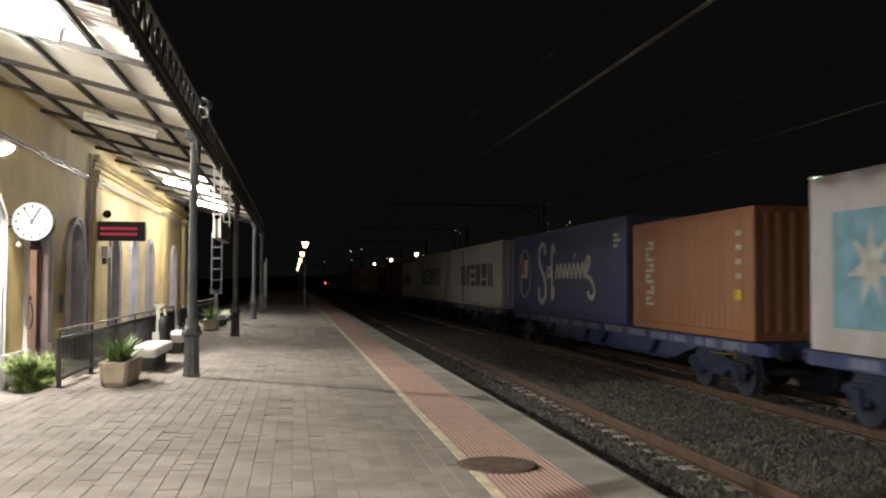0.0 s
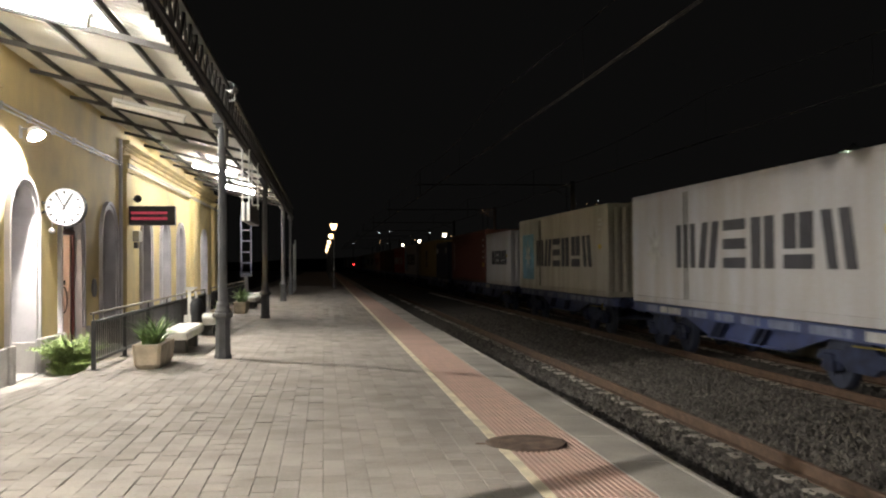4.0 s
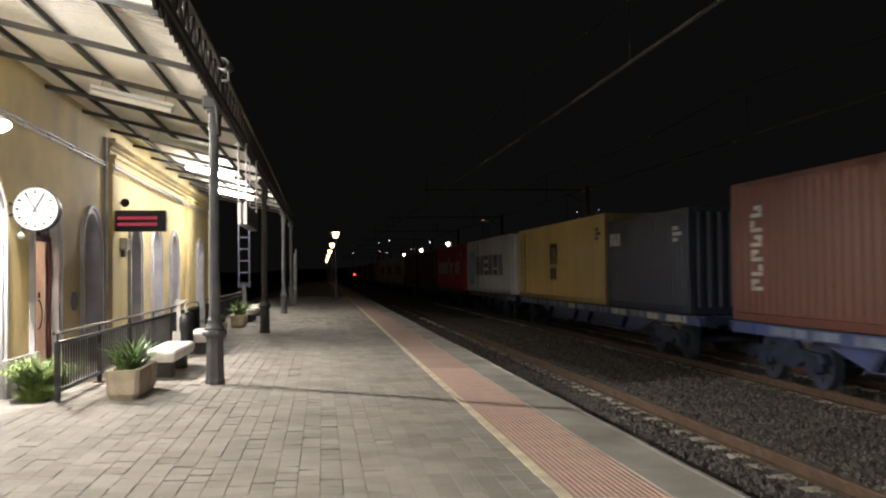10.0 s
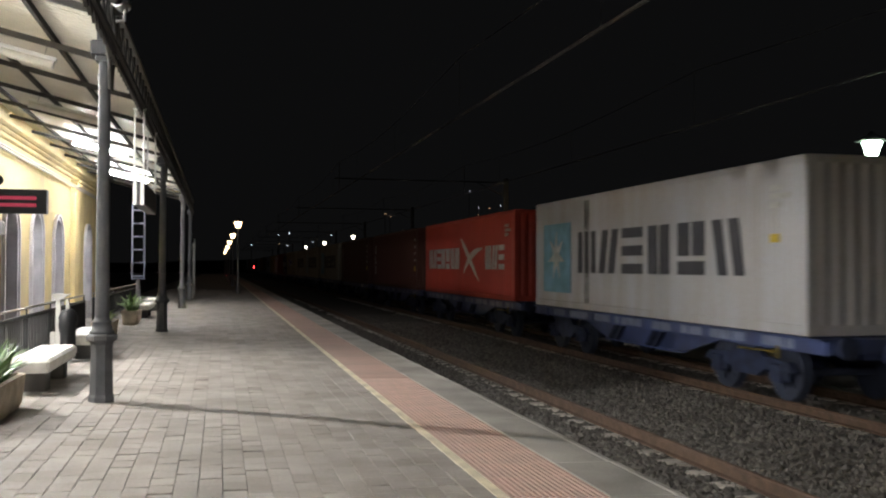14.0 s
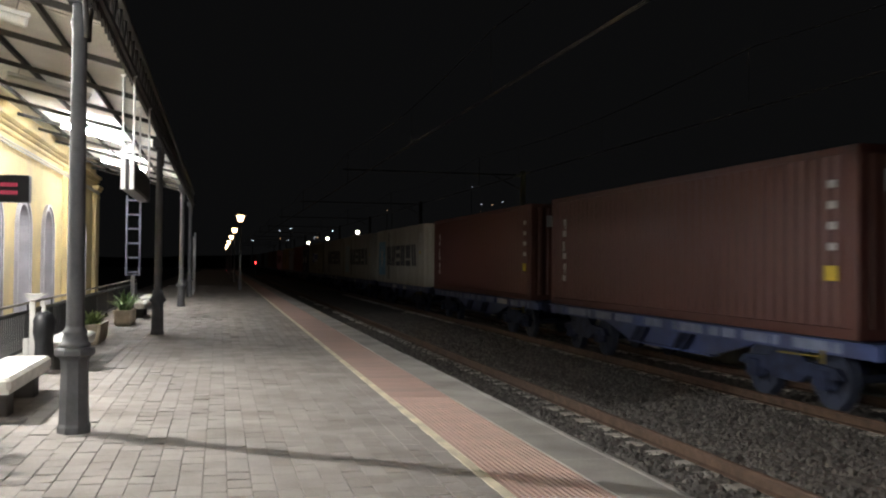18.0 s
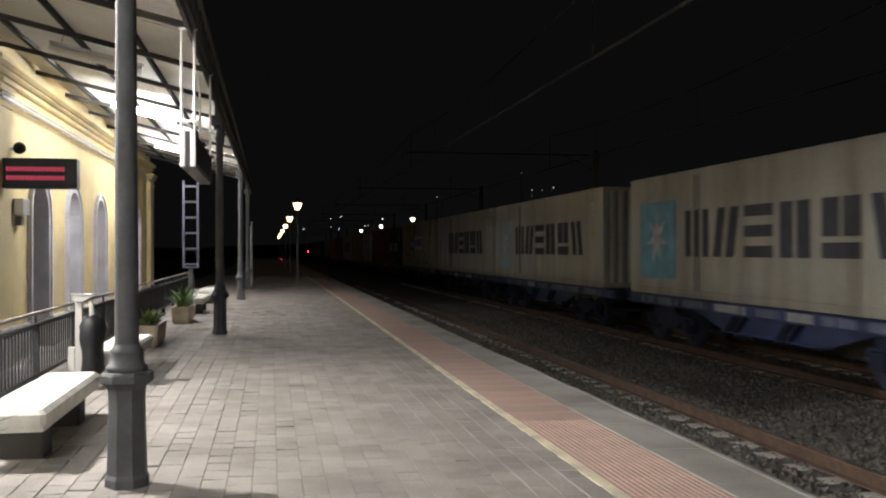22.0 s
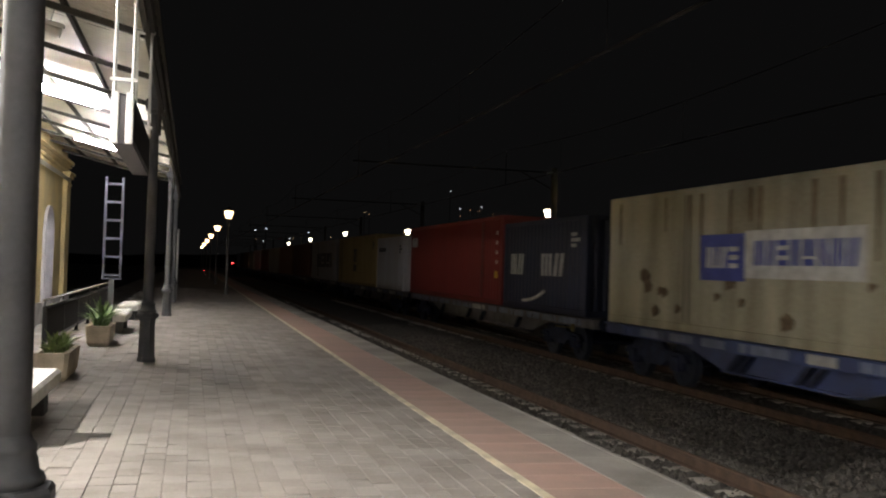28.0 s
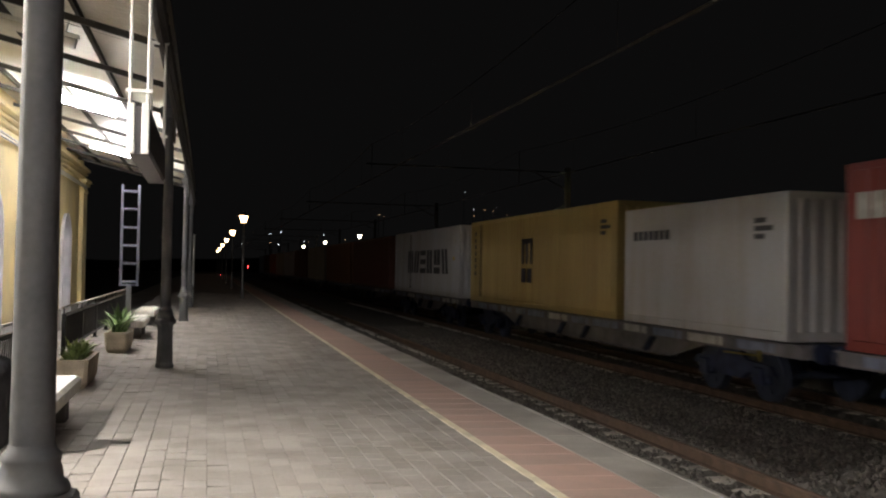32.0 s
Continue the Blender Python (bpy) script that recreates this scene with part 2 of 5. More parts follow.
# ---- mesh helpers ----
class Shape:
    """Collects simple solids into one mesh."""

    def __init__(self):
        self.v, self.f, self.mi, self.smooth = [], [], [], []

    def add(self, verts, faces, slot=0, smooth=False):
        k = len(self.v)
        self.v += [tuple(p) for p in verts]
        self.f += [tuple(i + k for i in f) for f in faces]
        self.mi += [slot] * len(faces)
        self.smooth += [smooth] * len(faces)
        return self

    def box(self, x0, x1, y0, y1, z0, z1, slot=0, c=0.0):
        """A box, with its upright and top edges cut by c."""
        if c <= 0:
            p = [(x0, y0, z0), (x1, y0, z0), (x1, y1, z0), (x0, y1, z0), (x0, y0, z1), (x1, y0, z1), (x1, y1, z1), (x0, y1, z1)]
            return self.add(p, [(3, 2, 1, 0), (4, 5, 6, 7), (0, 1, 5, 4), (1, 2, 6, 5), (2, 3, 7, 6), (3, 0, 4, 7)], slot)
        def ring(d, z):
            a0, a1, b0, b1 = x0 + d, x1 - d, y0 + d, y1 - d
            return [(a0 + c, b0, z), (a1 - c, b0, z), (a1, b0 + c, z), (a1, b1 - c, z), (a1 - c, b1, z), (a0 + c, b1, z), (a0, b1 - c, z), (a0, b0 + c, z)]
        p = ring(0, z0) + ring(0, z1 - c) + ring(c, z1)
        f = [tuple(range(7, -1, -1)), tuple(range(16, 24))]
        for r in (0, 8):
            f += [(r + i, r + (i + 1) % 8, r + 8 + (i + 1) % 8, r + 8 + i) for i in range(8)]
        return self.add(p, f, slot)

    def tube(self, a, b, r0, r1=None, n=10, slot=0, smooth=True, caps=True):
        a, b = Vector(a), Vector(b)
        r1 = r0 if r1 is None else r1
        d = (b - a).normalized()
        u = d.orthogonal().normalized()
        w = d.cross(u)
        p = []
        for q, r in ((a, r0), (b, r1)):
            p += [q + r * (math.cos(2 * math.pi * i / n) * u + math.sin(2 * math.pi * i / n) * w) for i in range(n)]
        self.add(p, [(i, (i + 1) % n, n + (i + 1) % n, n + i) for i in range(n)], slot, smooth)
        if caps:
            self.add(p, [tuple(range(n - 1, -1, -1)), tuple(range(n, 2 * n))], slot)
        return self

    def lathe(self, prof, n=16, x=0, y=0, slot=0, smooth=True, turn=0.0):
        p = []
        for r, z in prof:
            p += [(x + r * math.cos(2 * math.pi * i / n + turn), y + r * math.sin(2 * math.pi * i / n + turn), z) for i in range(n)]
        f = []
        for k in range(len(prof) - 1):
            f += [(k * n + i, k * n + (i + 1) % n, (k + 1) * n + (i + 1) % n, (k + 1) * n + i) for i in range(n)]
        self.add(p, f, slot, smooth)
        self.add(p, [tuple(range(n - 1, -1, -1)), tuple(range((len(prof) - 1) * n, len(prof) * n))], slot)
        return self

    def prism(self, pts, axis, a, b, slot=0):
        """A flat outline pushed from a to b along an axis; pts are the two other coordinates in order."""
        n = len(pts)
        def put(q, s):
            q = list(q)
            q.insert(axis, s)
            return q
        p = [put(q, a) for q in pts] + [put(q, b) for q in pts]
        return self.add(p, [tuple(range(n - 1, -1, -1)), tuple(range(n, 2 * n))] + [(i, (i + 1) % n, n + (i + 1) % n, n + i) for i in range(n)], slot)

    def mesh(self, name, *mats):
        me = bpy.data.meshes.new(name)
        me.from_pydata(self.v, [], self.f)
        for m in mats:
            me.materials.append(m)
        me.polygons.foreach_set("material_index", self.mi)
        me.polygons.foreach_set("use_smooth", self.smooth)
        bm = bmesh.new()
        bm.from_mesh(me)
        bmesh.ops.recalc_face_normals(bm, faces=bm.faces)
        bm.to_mesh(me)
        bm.free()
        me.update()
        return me


def part(name, shape, mats, parent=None, label="", at=None):
    mats = mats if isinstance(mats, (tuple, list)) else (mats,)
    me = shape if isinstance(shape, bpy.types.Mesh) else shape.mesh(name, *mats)
    ob = new(name, me)
    if at is not None:
        ob.matrix_basis = at if isinstance(at, Matrix) else Matrix.Translation(at)
    if parent is not None:
        ob.parent = parent
    if label:
        ob["label"] = label
    return ob


def thing(name, at, label, category, group="", kind=""):
    ob = new(name)
    ob.empty_display_size = 0.1
    ob.matrix_basis = at if isinstance(at, Matrix) else Matrix.Translation(at)
    return tagged(ob, label, category, group, kind)


def structure(name, shape, mats, label, category):
    return tagged(part(name, shape, mats), label, category, kind="structure")

# ---- ground, platform and tracks ----
FALL = -0.02                     # the platform falls towards the track
EDGE, LINE0, LINE1, STRIP1 = 2.46, 1.28, 1.355, 2.0
RAIL_Z, NEAR = -0.78, (3.45, 5.12)
FAR = (8.65, 10.32)
WALL = -5.0                      # face of the station building
Y0, Y1 = -12.0, 160.0


def deck(x):
    return FALL * x


structure("ground", Shape().add([(-900, -900, -1.6), (900, -900, -1.6), (900, 900, -1.6), (-900, 900, -1.6)], [(0, 1, 2, 3)]), SOIL, "dark soil beyond the station at night", "ground")

# platform body, with its crossfall, as one slab
s = Shape()
s.prism([(-3.05, deck(-3.05) - 0.0075), (LINE0, deck(LINE0) - 0.0075), (LINE0, deck(LINE0) - 0.03), (EDGE - 0.02, deck(EDGE) - 0.03), (EDGE - 0.02, -0.35), (EDGE - 0.25, -0.36), (EDGE - 0.25, -1.5), (-3.05, -1.5)], 1, Y0, Y1)
platform = structure("platform", s, GROUT, "raised station platform with grey concrete block paving", "platform")
# lower strip along the building, and the slope that leads down to it
s = Shape()
s.prism([(-3.05, -0.45), (-3.05, -1.5), (WALL - 0.4, -1.5), (WALL - 0.4, -0.45)], 1, 13.7, Y1)
structure("lower_walk", s, COPING, "lower concrete strip along the building behind the railing", "pavement")
s = Shape()
s.prism([(-3.05, deck(-3.05) - 0.0075), (-3.05, -1.5), (WALL - 0.4, -1.5), (WALL - 0.4, -0.63)], 1, Y0, 13.7)
ramp = structure("ramp", s, GROUT, "paved slope from the platform down to the building", "pavement")

# coping along the platform edge in long blocks
for i in range(60):
    y = -6.4 + i * 1.0
    e = EDGE + (0.03 if y < 21.0 else 0.0) + 0.006 * math.sin(2.7 * i)
    s = Shape()
    s.prism([(STRIP1, deck(STRIP1) - 0.04), (STRIP1, deck(STRIP1)), (e - 0.07, deck(e)), (e - 0.058, deck(e) - 0.008), (e - 0.046, deck(e)), (e, deck(e) - 0.006), (e + 0.012, deck(e) - 0.12), (e - 0.02, deck(e) - 0.14)], 1, y + 0.003, y + 0.997)
    part("coping_block", s, COPING, platform)
s = Shape()
s.prism([(STRIP1, deck(STRIP1) - 0.04), (STRIP1, deck(STRIP1)), (EDGE, deck(EDGE)), (EDGE + 0.01, deck(EDGE) - 0.14)], 1, 53.6, Y1)
part("far_coping", s, COPING, platform)

# yellow line: short worn lengths
for i in range(50):
    y = -6 + i * 1.2
    s = Shape().prism([(LINE0, deck(LINE0) - 0.03), (LINE0, deck(LINE0) + 0.003), (LINE1, deck(LINE1) + 0.003), (LINE1, deck(LINE1) - 0.03)], 1, y + 0.002, y + 1.198)
    part("line_slab", s, YELLOW_LINE, platform)
s = Shape().prism([(LINE0, deck(LINE0) - 0.03), (LINE0, deck(LINE0) + 0.003), (LINE1, deck(LINE1) + 0.003), (LINE1, deck(LINE1) - 0.03)], 1, 54.0, Y1)
part("far_line", s, YELLOW_LINE, platform)

# ridged red strip, tile by tile
def tactile_tile(length, ridged=True):
    t = Shape()
    w = STRIP1 - LINE1
    t.box(0.002, w - 0.002, 0.003, length - 0.003, -0.035, -0.004)
    n = 15 if ridged else 0
    if not ridged:
        t.box(0.004, w - 0.004, 0.005, length - 0.005, -0.004, 0.003)
    for k in range(n):
        a = 0.012 + k * (w - 0.02) / n
        t.box(a, a + 0.022, 0.006, length - 0.006, -0.004, 0.006)
    return t.mesh("tactile_tile", TACTILE)
tile, flat_tile = tactile_tile(0.4), tactile_tile(0.4, False)
for i in range(150):
    y = -6 + 0.4 * i
    part("tactile_tile", tile if y < 16.8 else flat_tile, TACTILE, platform, at=pose(LINE1, y, deck(LINE1 + 0.3), 0, -math.degrees(math.atan(FALL)), 0))
s = Shape().prism([(LINE1, deck(LINE1) - 0.03), (LINE1, deck(LINE1)), (STRIP1, deck(STRIP1)), (STRIP1, deck(STRIP1) - 0.03)], 1, 54.0, Y1)
part("far_tactile_strip", s, TACTILE, platform)

# manhole cover
mh = thing("manhole_cover", (1.535, 8.33, deck(1.535)), "round rusty cast-iron manhole cover in the red strip", "manhole cover")
s = Shape().lathe([(0.322, -0.02), (0.322, 0.010), (0.302, 0.012), (0.297, 0.008), (0.0, 0.008)], 40)
part("cover", s, IRON, mh)
s = Shape()
for k in range(-8, 9):
    y = k * 0.033
    w = math.sqrt(max(0.29 ** 2 - y * y, 0))
    s.box(-w, w, y - 0.008, y + 0.008, 0.006, 0.015)
part("rib_pattern", s, IRON, mh)
part("lifting_lug", Shape().box(-0.40, -0.33, -0.02, 0.02, -0.01, 0.014), IRON, mh)

# shallow channel along the benches, between two pale strips
for x0 in (-2.52, -2.45):
    for j in range(7):
        y = 13.9 + 1.5 * j
        part("channel_strip", Shape().box(x0, x0 + 0.03, y + 0.004, y + 1.496, deck(x0) - 0.01, deck(x0) + 0.012, c=0.003), COPING, platform)

# rails
def rail_shape(x, y0, y1):
    r = Shape()
    z = RAIL_Z
    half = [(0.036, z - 0.014), (0.036, z - 0.04), (0.009, z - 0.052), (0.009, z - 0.135), (0.07, z - 0.152), (0.07, z - 0.165)]
    pts = [(x + a, b) for a, b in half] + [(x - a, b) for a, b in reversed(half)] + [(x - 0.036, z - 0.014), (x + 0.036, z - 0.014)]
    r.prism(pts[:12], 1, y0, y1, 0)
    r.prism([(x - 0.036, z - 0.0135), (x - 0.025, z), (x + 0.025, z), (x + 0.036, z - 0.0135)], 1, y0, y1, 1)
    return r
for pair, words in ((NEAR, "rusty rail of the empty near track"), (FAR, "worn steel rail of the far track under the train")):
    for x in pair:
        tagged(part("rail", rail_shape(x, -40, 260), (RUST_RAIL, RAIL_TOP)), words, "rail", "rails", "structure")

# sleepers
slp = Shape()
slp.prism([(-1.3, -0.17), (1.3, -0.17), (1.3, -0.005), (1.22, 0.0), (0.5, 0.0), (0.35, -0.05), (-0.35, -0.05), (-0.5, 0.0), (-1.22, 0.0), (-1.3, -0.005)], 1, -0.12, 0.12)
slp_mesh = slp.mesh("sleeper", SLEEPER)
track_near = thing("near_track", (0, 0, 0), "empty near track of concrete sleepers in ballast", "railway track", kind="structure")
track_far = thing("far_track", (0, 0, 0), "far track of concrete sleepers in ballast", "railway track", kind="structure")
for i in range(120):
    for tr, xc in ((track_near, sum(NEAR) / 2), (track_far, sum(FAR) / 2)):
        rr = random.Random(i * 2 + (xc > 6))
        ob = part("sleeper", slp_mesh, SLEEPER, tr, at=pose(xc + rr.uniform(-0.03, 0.03), 2.2 + 0.6 * i, RAIL_Z - 0.172, 0, 0, rr.uniform(-0.8, 0.8)))

# ballast bed, uneven, low beside the rails
def ballast_height(x, y):
    z = -0.925
    for r in (*NEAR, *FAR):
        d = abs(x - r)
        if d < 0.48:
            z = -0.975 if d < 0.33 else -0.975 + (d - 0.33) / 0.15 * 0.05
    if 6.1 < x < 7.7:
        z = -0.90
    return z
def ballast_sheet(x0, x1, y0, y1, step):
    nx, ny = int((x1 - x0) / step) + 1, int((y1 - y0) / step) + 1
    xs, ys = np.linspace(x0, x1, nx), np.linspace(y0, y1, ny)
    base = np.array([ballast_height(x, 0) for x in xs])
    rng = np.random.default_rng(3)
    z = base[None, :] + rng.normal(0, 0.018, (ny, nx))
    v = np.stack([np.repeat(xs[None, :], ny, 0), np.repeat(ys[:, None], nx, 1), z], -1).reshape(-1, 3)
    i = np.arange(nx * ny).reshape(ny, nx)
    f = np.stack([i[:-1, :-1], i[:-1, 1:], i[1:, 1:], i[1:, :-1]], -1).reshape(-1, 4)
    me = bpy.data.meshes.new("ballast")
    me.from_pydata(v.tolist(), [], f.tolist())
    me.materials.append(BALLAST)
    return me
tagged(part("ballast", ballast_sheet(EDGE - 0.26, 14.0, 2.0, 48.0, 0.09), BALLAST), "bed of coarse grey ballast stones under both tracks", "ballast", kind="stuff")
tagged(part("far_ballast", ballast_sheet(EDGE - 0.26, 14.0, 48.0, 260.0, 0.6), BALLAST), "dark ballast bed running into the distance", "ballast", kind="stuff")
tagged(part("near_ballast", ballast_sheet(EDGE - 0.26, 14.0, -40.0, 2.0, 0.4), BALLAST), "ballast bed behind the platform end", "ballast", kind="stuff")

# loose stones on the bed
def stones(count, x0, x1, y0, y1, seed):
    rng = np.random.default_rng(seed)
    base = np.array([(1, 0, 0), (-1, 0, 0), (0, 1, 0), (0, -1, 0), (0, 0, 1), (0, 0, -1)], float)
    tri = [(0, 2, 4), (2, 1, 4), (1, 3, 4), (3, 0, 4), (2, 0, 5), (1, 2, 5), (3, 1, 5), (0, 3, 5)]
    v, f = [], []
    for k in range(count):
        x, y = rng.uniform(x0, x1), y0 + (y1 - y0) * rng.random() ** 1.3
        if any(abs(x - r) < 0.07 or (abs(x - r) < 0.36 and rng.random() < 0.5) for r in (*NEAR, *FAR)):
            continue
        r = rng.uniform(0.02, 0.06)
        p = base * rng.uniform(0.6, 1.2, (6, 3)) * r
        a = rng.uniform(0, 6.3)
        c, sn = math.cos(a), math.sin(a)
        p = np.stack([p[:, 0] * c - p[:, 1] * sn, p[:, 0] * sn + p[:, 1] * c, p[:, 2] * 0.8], 1) + (x, y, ballast_height(x, y) + 0.012)
        n = len(v)
        v += p.tolist()
        f += [tuple(i + n for i in t) for t in tri]
    me = bpy.data.meshes.new("ballast_stones")
    me.from_pydata(v, [], f)
    me.materials.append(STONE_BIT)
    return me
tagged(part("ballast_stones", stones(30000, 3.6, 9.0, 6.0, 42.0, 5), STONE_BIT), "loose broken stones lying on the ballast", "stones", kind="stuff")

# ---- station building ----
TOP = 5.2
BASE = -0.46


def arch_outline(y0, y1, top, foot, n=14, grow=0.0):
    """Outline of a round-headed opening in y and z."""
    r = (y1 - y0) / 2
    c = (y0 + y1) / 2
    pts = [(y0 - grow, foot)]
    for k in range(n + 1):
        a = math.pi - math.pi * k / n
        pts.append((c + (r + grow) * math.cos(a), top - r + (r + grow) * math.sin(a)))
    return pts + [(y1 + grow, foot)]


OPENINGS = [  # y from, y to, top, foot, kind
    (12.2, 13.6, 2.75, BASE, "shutter"),
    (16.45, 17.75, 2.76, BASE, "shutter"),
    (19.35, 20.75, 2.75, BASE, "open"),
    (22.55, 23.85, 2.72, BASE, "shutter"),
    (27.1, 28.4, 2.72, BASE, "dark"),
    (30.15, 31.45, 2.72, BASE, "grey"),
    (33.35, 34.65, 2.72, BASE, "grey"),
    (39.6, 40.9, 2.72, BASE, "grey"),
]

# wall between openings: piers, and a panel with an arched cut over each opening
s = Shape()
y = -14.0
T = 0.47
for a, b, top, foot, kind in OPENINGS:
    s.box(WALL - T, WALL, y, a, BASE - 0.3, TOP)
    out = arch_outline(a, b, top, foot)[1:-1]
    pts = [(a, TOP)] + [(p[0], p[1]) for p in out] + [(b, TOP)]
    n = len(out)
    front = [(WALL, q[0], q[1]) for q in out] + [(WALL, q[0], TOP) for q in out]
    back = [(WALL - T, q[0], q[1]) for q in out] + [(WALL - T, q[0], TOP) for q in out]
    s.add(front + back, [(i, i + 1, n + i + 1, n + i) for i in range(n - 1)] + [(2 * n + i + 1, 2 * n + i, 3 * n + i, 3 * n + i + 1) for i in range(n - 1)]
          + [(i + 1, i, 2 * n + i, 2 * n + i + 1) for i in range(n - 1)])
    y = b
s.box(WALL - T, WALL, y, 44.0, BASE - 0.3, TOP)
s.box(WALL - 9, WALL - T, 43.6, 44.0, BASE - 0.3, TOP)
building = structure("wall_west", s, OCHRE, "ochre yellow plastered wall of the old station building", "wall")
structure("building_back", Shape().box(WALL - 9.4, WALL - 9.0, -14.0, 44.0, BASE - 0.3, TOP).box(WALL - 9, WALL - T, -14.0, -13.6, BASE - 0.3, TOP), OCHRE, "plain rear walls of the station building", "wall")
structure("building_floor", Shape().box(WALL - 9, WALL - T + 0.42, -13.6, 43.6, BASE - 0.3, BASE - 0.02), PALE_WOOD, "tiled floor inside the station building", "floor")
structure("building_roof", Shape().box(WALL - 9.6, WALL + 0.12, -14.2, 44.2, TOP, TOP + 0.25), STONE, "flat roof slab of the station building", "roof")

for a, b, top, foot, kind in OPENINGS:
    op = thing("door" if kind != "grey" else "window", (0, 0, 0), {
        "shutter": "tall arched grey shutter in a moulded stone surround",
        "open": "arched doorway with a dark red door standing ajar",
        "dark": "tall arched dark glazed door in a stone surround",
        "grey": "tall arched grey shuttered opening in a stone surround"}[kind], "door", "arched openings", "structure")
    # moulded surround in two steps
    for grow0, grow1, proud in ((0.0, 0.09, 0.05), (0.10, 0.17, 0.085)):
        inner, outer = arch_outline(a, b, top, foot, grow=grow0), arch_outline(a, b, top, foot, grow=grow1)
        n = len(inner)
        p = [(WALL + proud, *q) for q in inner] + [(WALL + proud, *q) for q in outer] + [(WALL - 0.002, *q) for q in inner] + [(WALL - 0.002, *q) for q in outer]
        m = Shape().add(p, [(i, i + 1, n + i + 1, n + i) for i in range(n - 1)] + [(n + i, n + i + 1, 3 * n + i + 1, 3 * n + i) for i in range(n - 1)] + [(2 * n + i, 2 * n + i + 1, i + 1, i) for i in range(n - 1)])
        part("surround", m, STONE, op)
    for yy in (a - 0.24, b):
        part("jamb_base", Shape().box(WALL, WALL + 0.13, yy, yy + 0.24, BASE, 0.16, c=0.02), PLINTH, op)
    # smooth grey lining of the deep reveal
    inner, outer = arch_outline(a, b, top, foot, grow=-0.008), arch_outline(a, b, top, foot, grow=-0.001)
    n = len(inner)
    p = [(x, *q) for x in (WALL + 0.048, WALL - T + 0.004) for q in inner] + [(x, *q) for x in (WALL + 0.048, WALL - T + 0.004) for q in outer]
    m = Shape().add(p, [(i, i + 1, n + i + 1, n + i) for i in range(n - 1)] + [(2 * n + i, 2 * n + i + 1, 3 * n + i + 1, 3 * n + i) for i in range(n - 1)] + [(i, i + 1, 2 * n + i + 1, 2 * n + i) for i in range(n - 1)])
    part("reveal_lining", m, STONE, op)
    part("threshold", Shape().box(WALL - T, WALL + 0.10, a + 0.009, b - 0.009, BASE - 0.02, BASE + 0.03), PLINTH, op)
    mid = (a + b) / 2
    if kind != "open":
        for yy in (a + 0.009, b - 0.055):
            part("dado_block", Shape().box(WALL - T + 0.01, WALL + 0.05, yy, yy + 0.046, BASE + 0.03, 0.10, c=0.01), PLINTH, op)
        leaf_mat = {"shutter": GREY_DOOR, "dark": DARK_DOOR, "grey": GREY_DOOR}[kind]
        out = arch_outline(a, b, top, foot + 0.03, grow=-0.009)
        part("leaf", Shape().prism([(q[0], q[1]) for q in out], 0, WALL - T - 0.03, WALL - T + 0.02), leaf_mat, op)
        for u, v in ((a + 0.1, mid - 0.05), (mid + 0.05, b - 0.1)):
            for z0, z1 in ((foot + 0.15, 0.5), (0.62, 1.9)):
                part("door_panel", Shape().box(WALL - T + 0.015, WALL - T + 0.035, u, v, z0, z1, c=0.008), GLASS_DARK if kind == "dark" and z0 > 0.6 else leaf_mat, op)
        part("cover_strip", Shape().box(WALL - T + 0.01, WALL - T + 0.045, mid - 0.03, mid + 0.03, foot + 0.03, top - 0.5), leaf_mat, op)
    else:
        for y0, y1 in ((a + 0.009, a + 0.08), (b - 0.08, b - 0.009)):
            part("frame_post", Shape().box(WALL - 0.15, WALL - 0.09, y0, y1, foot + 0.03, 2.1, c=0.008), RED_WOOD, op, "dark red frame post")
        part("frame_head", Shape().box(WALL - 0.15, WALL - 0.09, a + 0.009, b - 0.009, 2.03, 2.12), RED_WOOD, op)
        out = arch_outline(a, b, top, 2.12, grow=-0.009)
        part("fanlight", Shape().prism([(q[0], q[1]) for q in out], 0, WALL - 0.13, WALL - 0.11), GLASS_DARK, op, "dark fanlight pane")
        # leaf swung inwards, square to the wall
        sw = part("swung_leaf", Shape().box(WALL - 0.92, WALL - 0.155, b - 0.13, b - 0.085, foot + 0.04, 2.03, c=0.008), PALE_WOOD, op, "pale leaf swung into the hall")
        for z0, z1 in ((foot + 0.15, 0.45), (1.25, 1.95)):
            part("leaf_panel", Shape().box(WALL - 0.82, WALL - 0.34, b - 0.142, b - 0.131, z0, z1, c=0.006), PALE_WOOD, sw)
        g = Shape()
        for k in range(12):
            t0, t1 = math.pi * k / 12, math.pi * (k + 1) / 12
            g.tube((WALL - 0.27 + 0.07 * math.sin(t0), b - 0.17, 0.72 - 0.26 * math.cos(t0)), (WALL - 0.27 + 0.07 * math.sin(t1), b - 0.17, 0.72 - 0.26 * math.cos(t1)), 0.014, n=6, caps=False)
        for z in (0.46, 0.98):
            g.tube((WALL - 0.27, b - 0.17, z), (WALL - 0.27, b - 0.135, z), 0.014, n=6)
        part("pull_handle", g, BLACK, sw, "black curved pull handle")
        part("lock", Shape().box(WALL - 0.28, WALL - 0.24, b - 0.142, b - 0.131, 1.02, 1.12), BLACK, sw, "black lock plate")

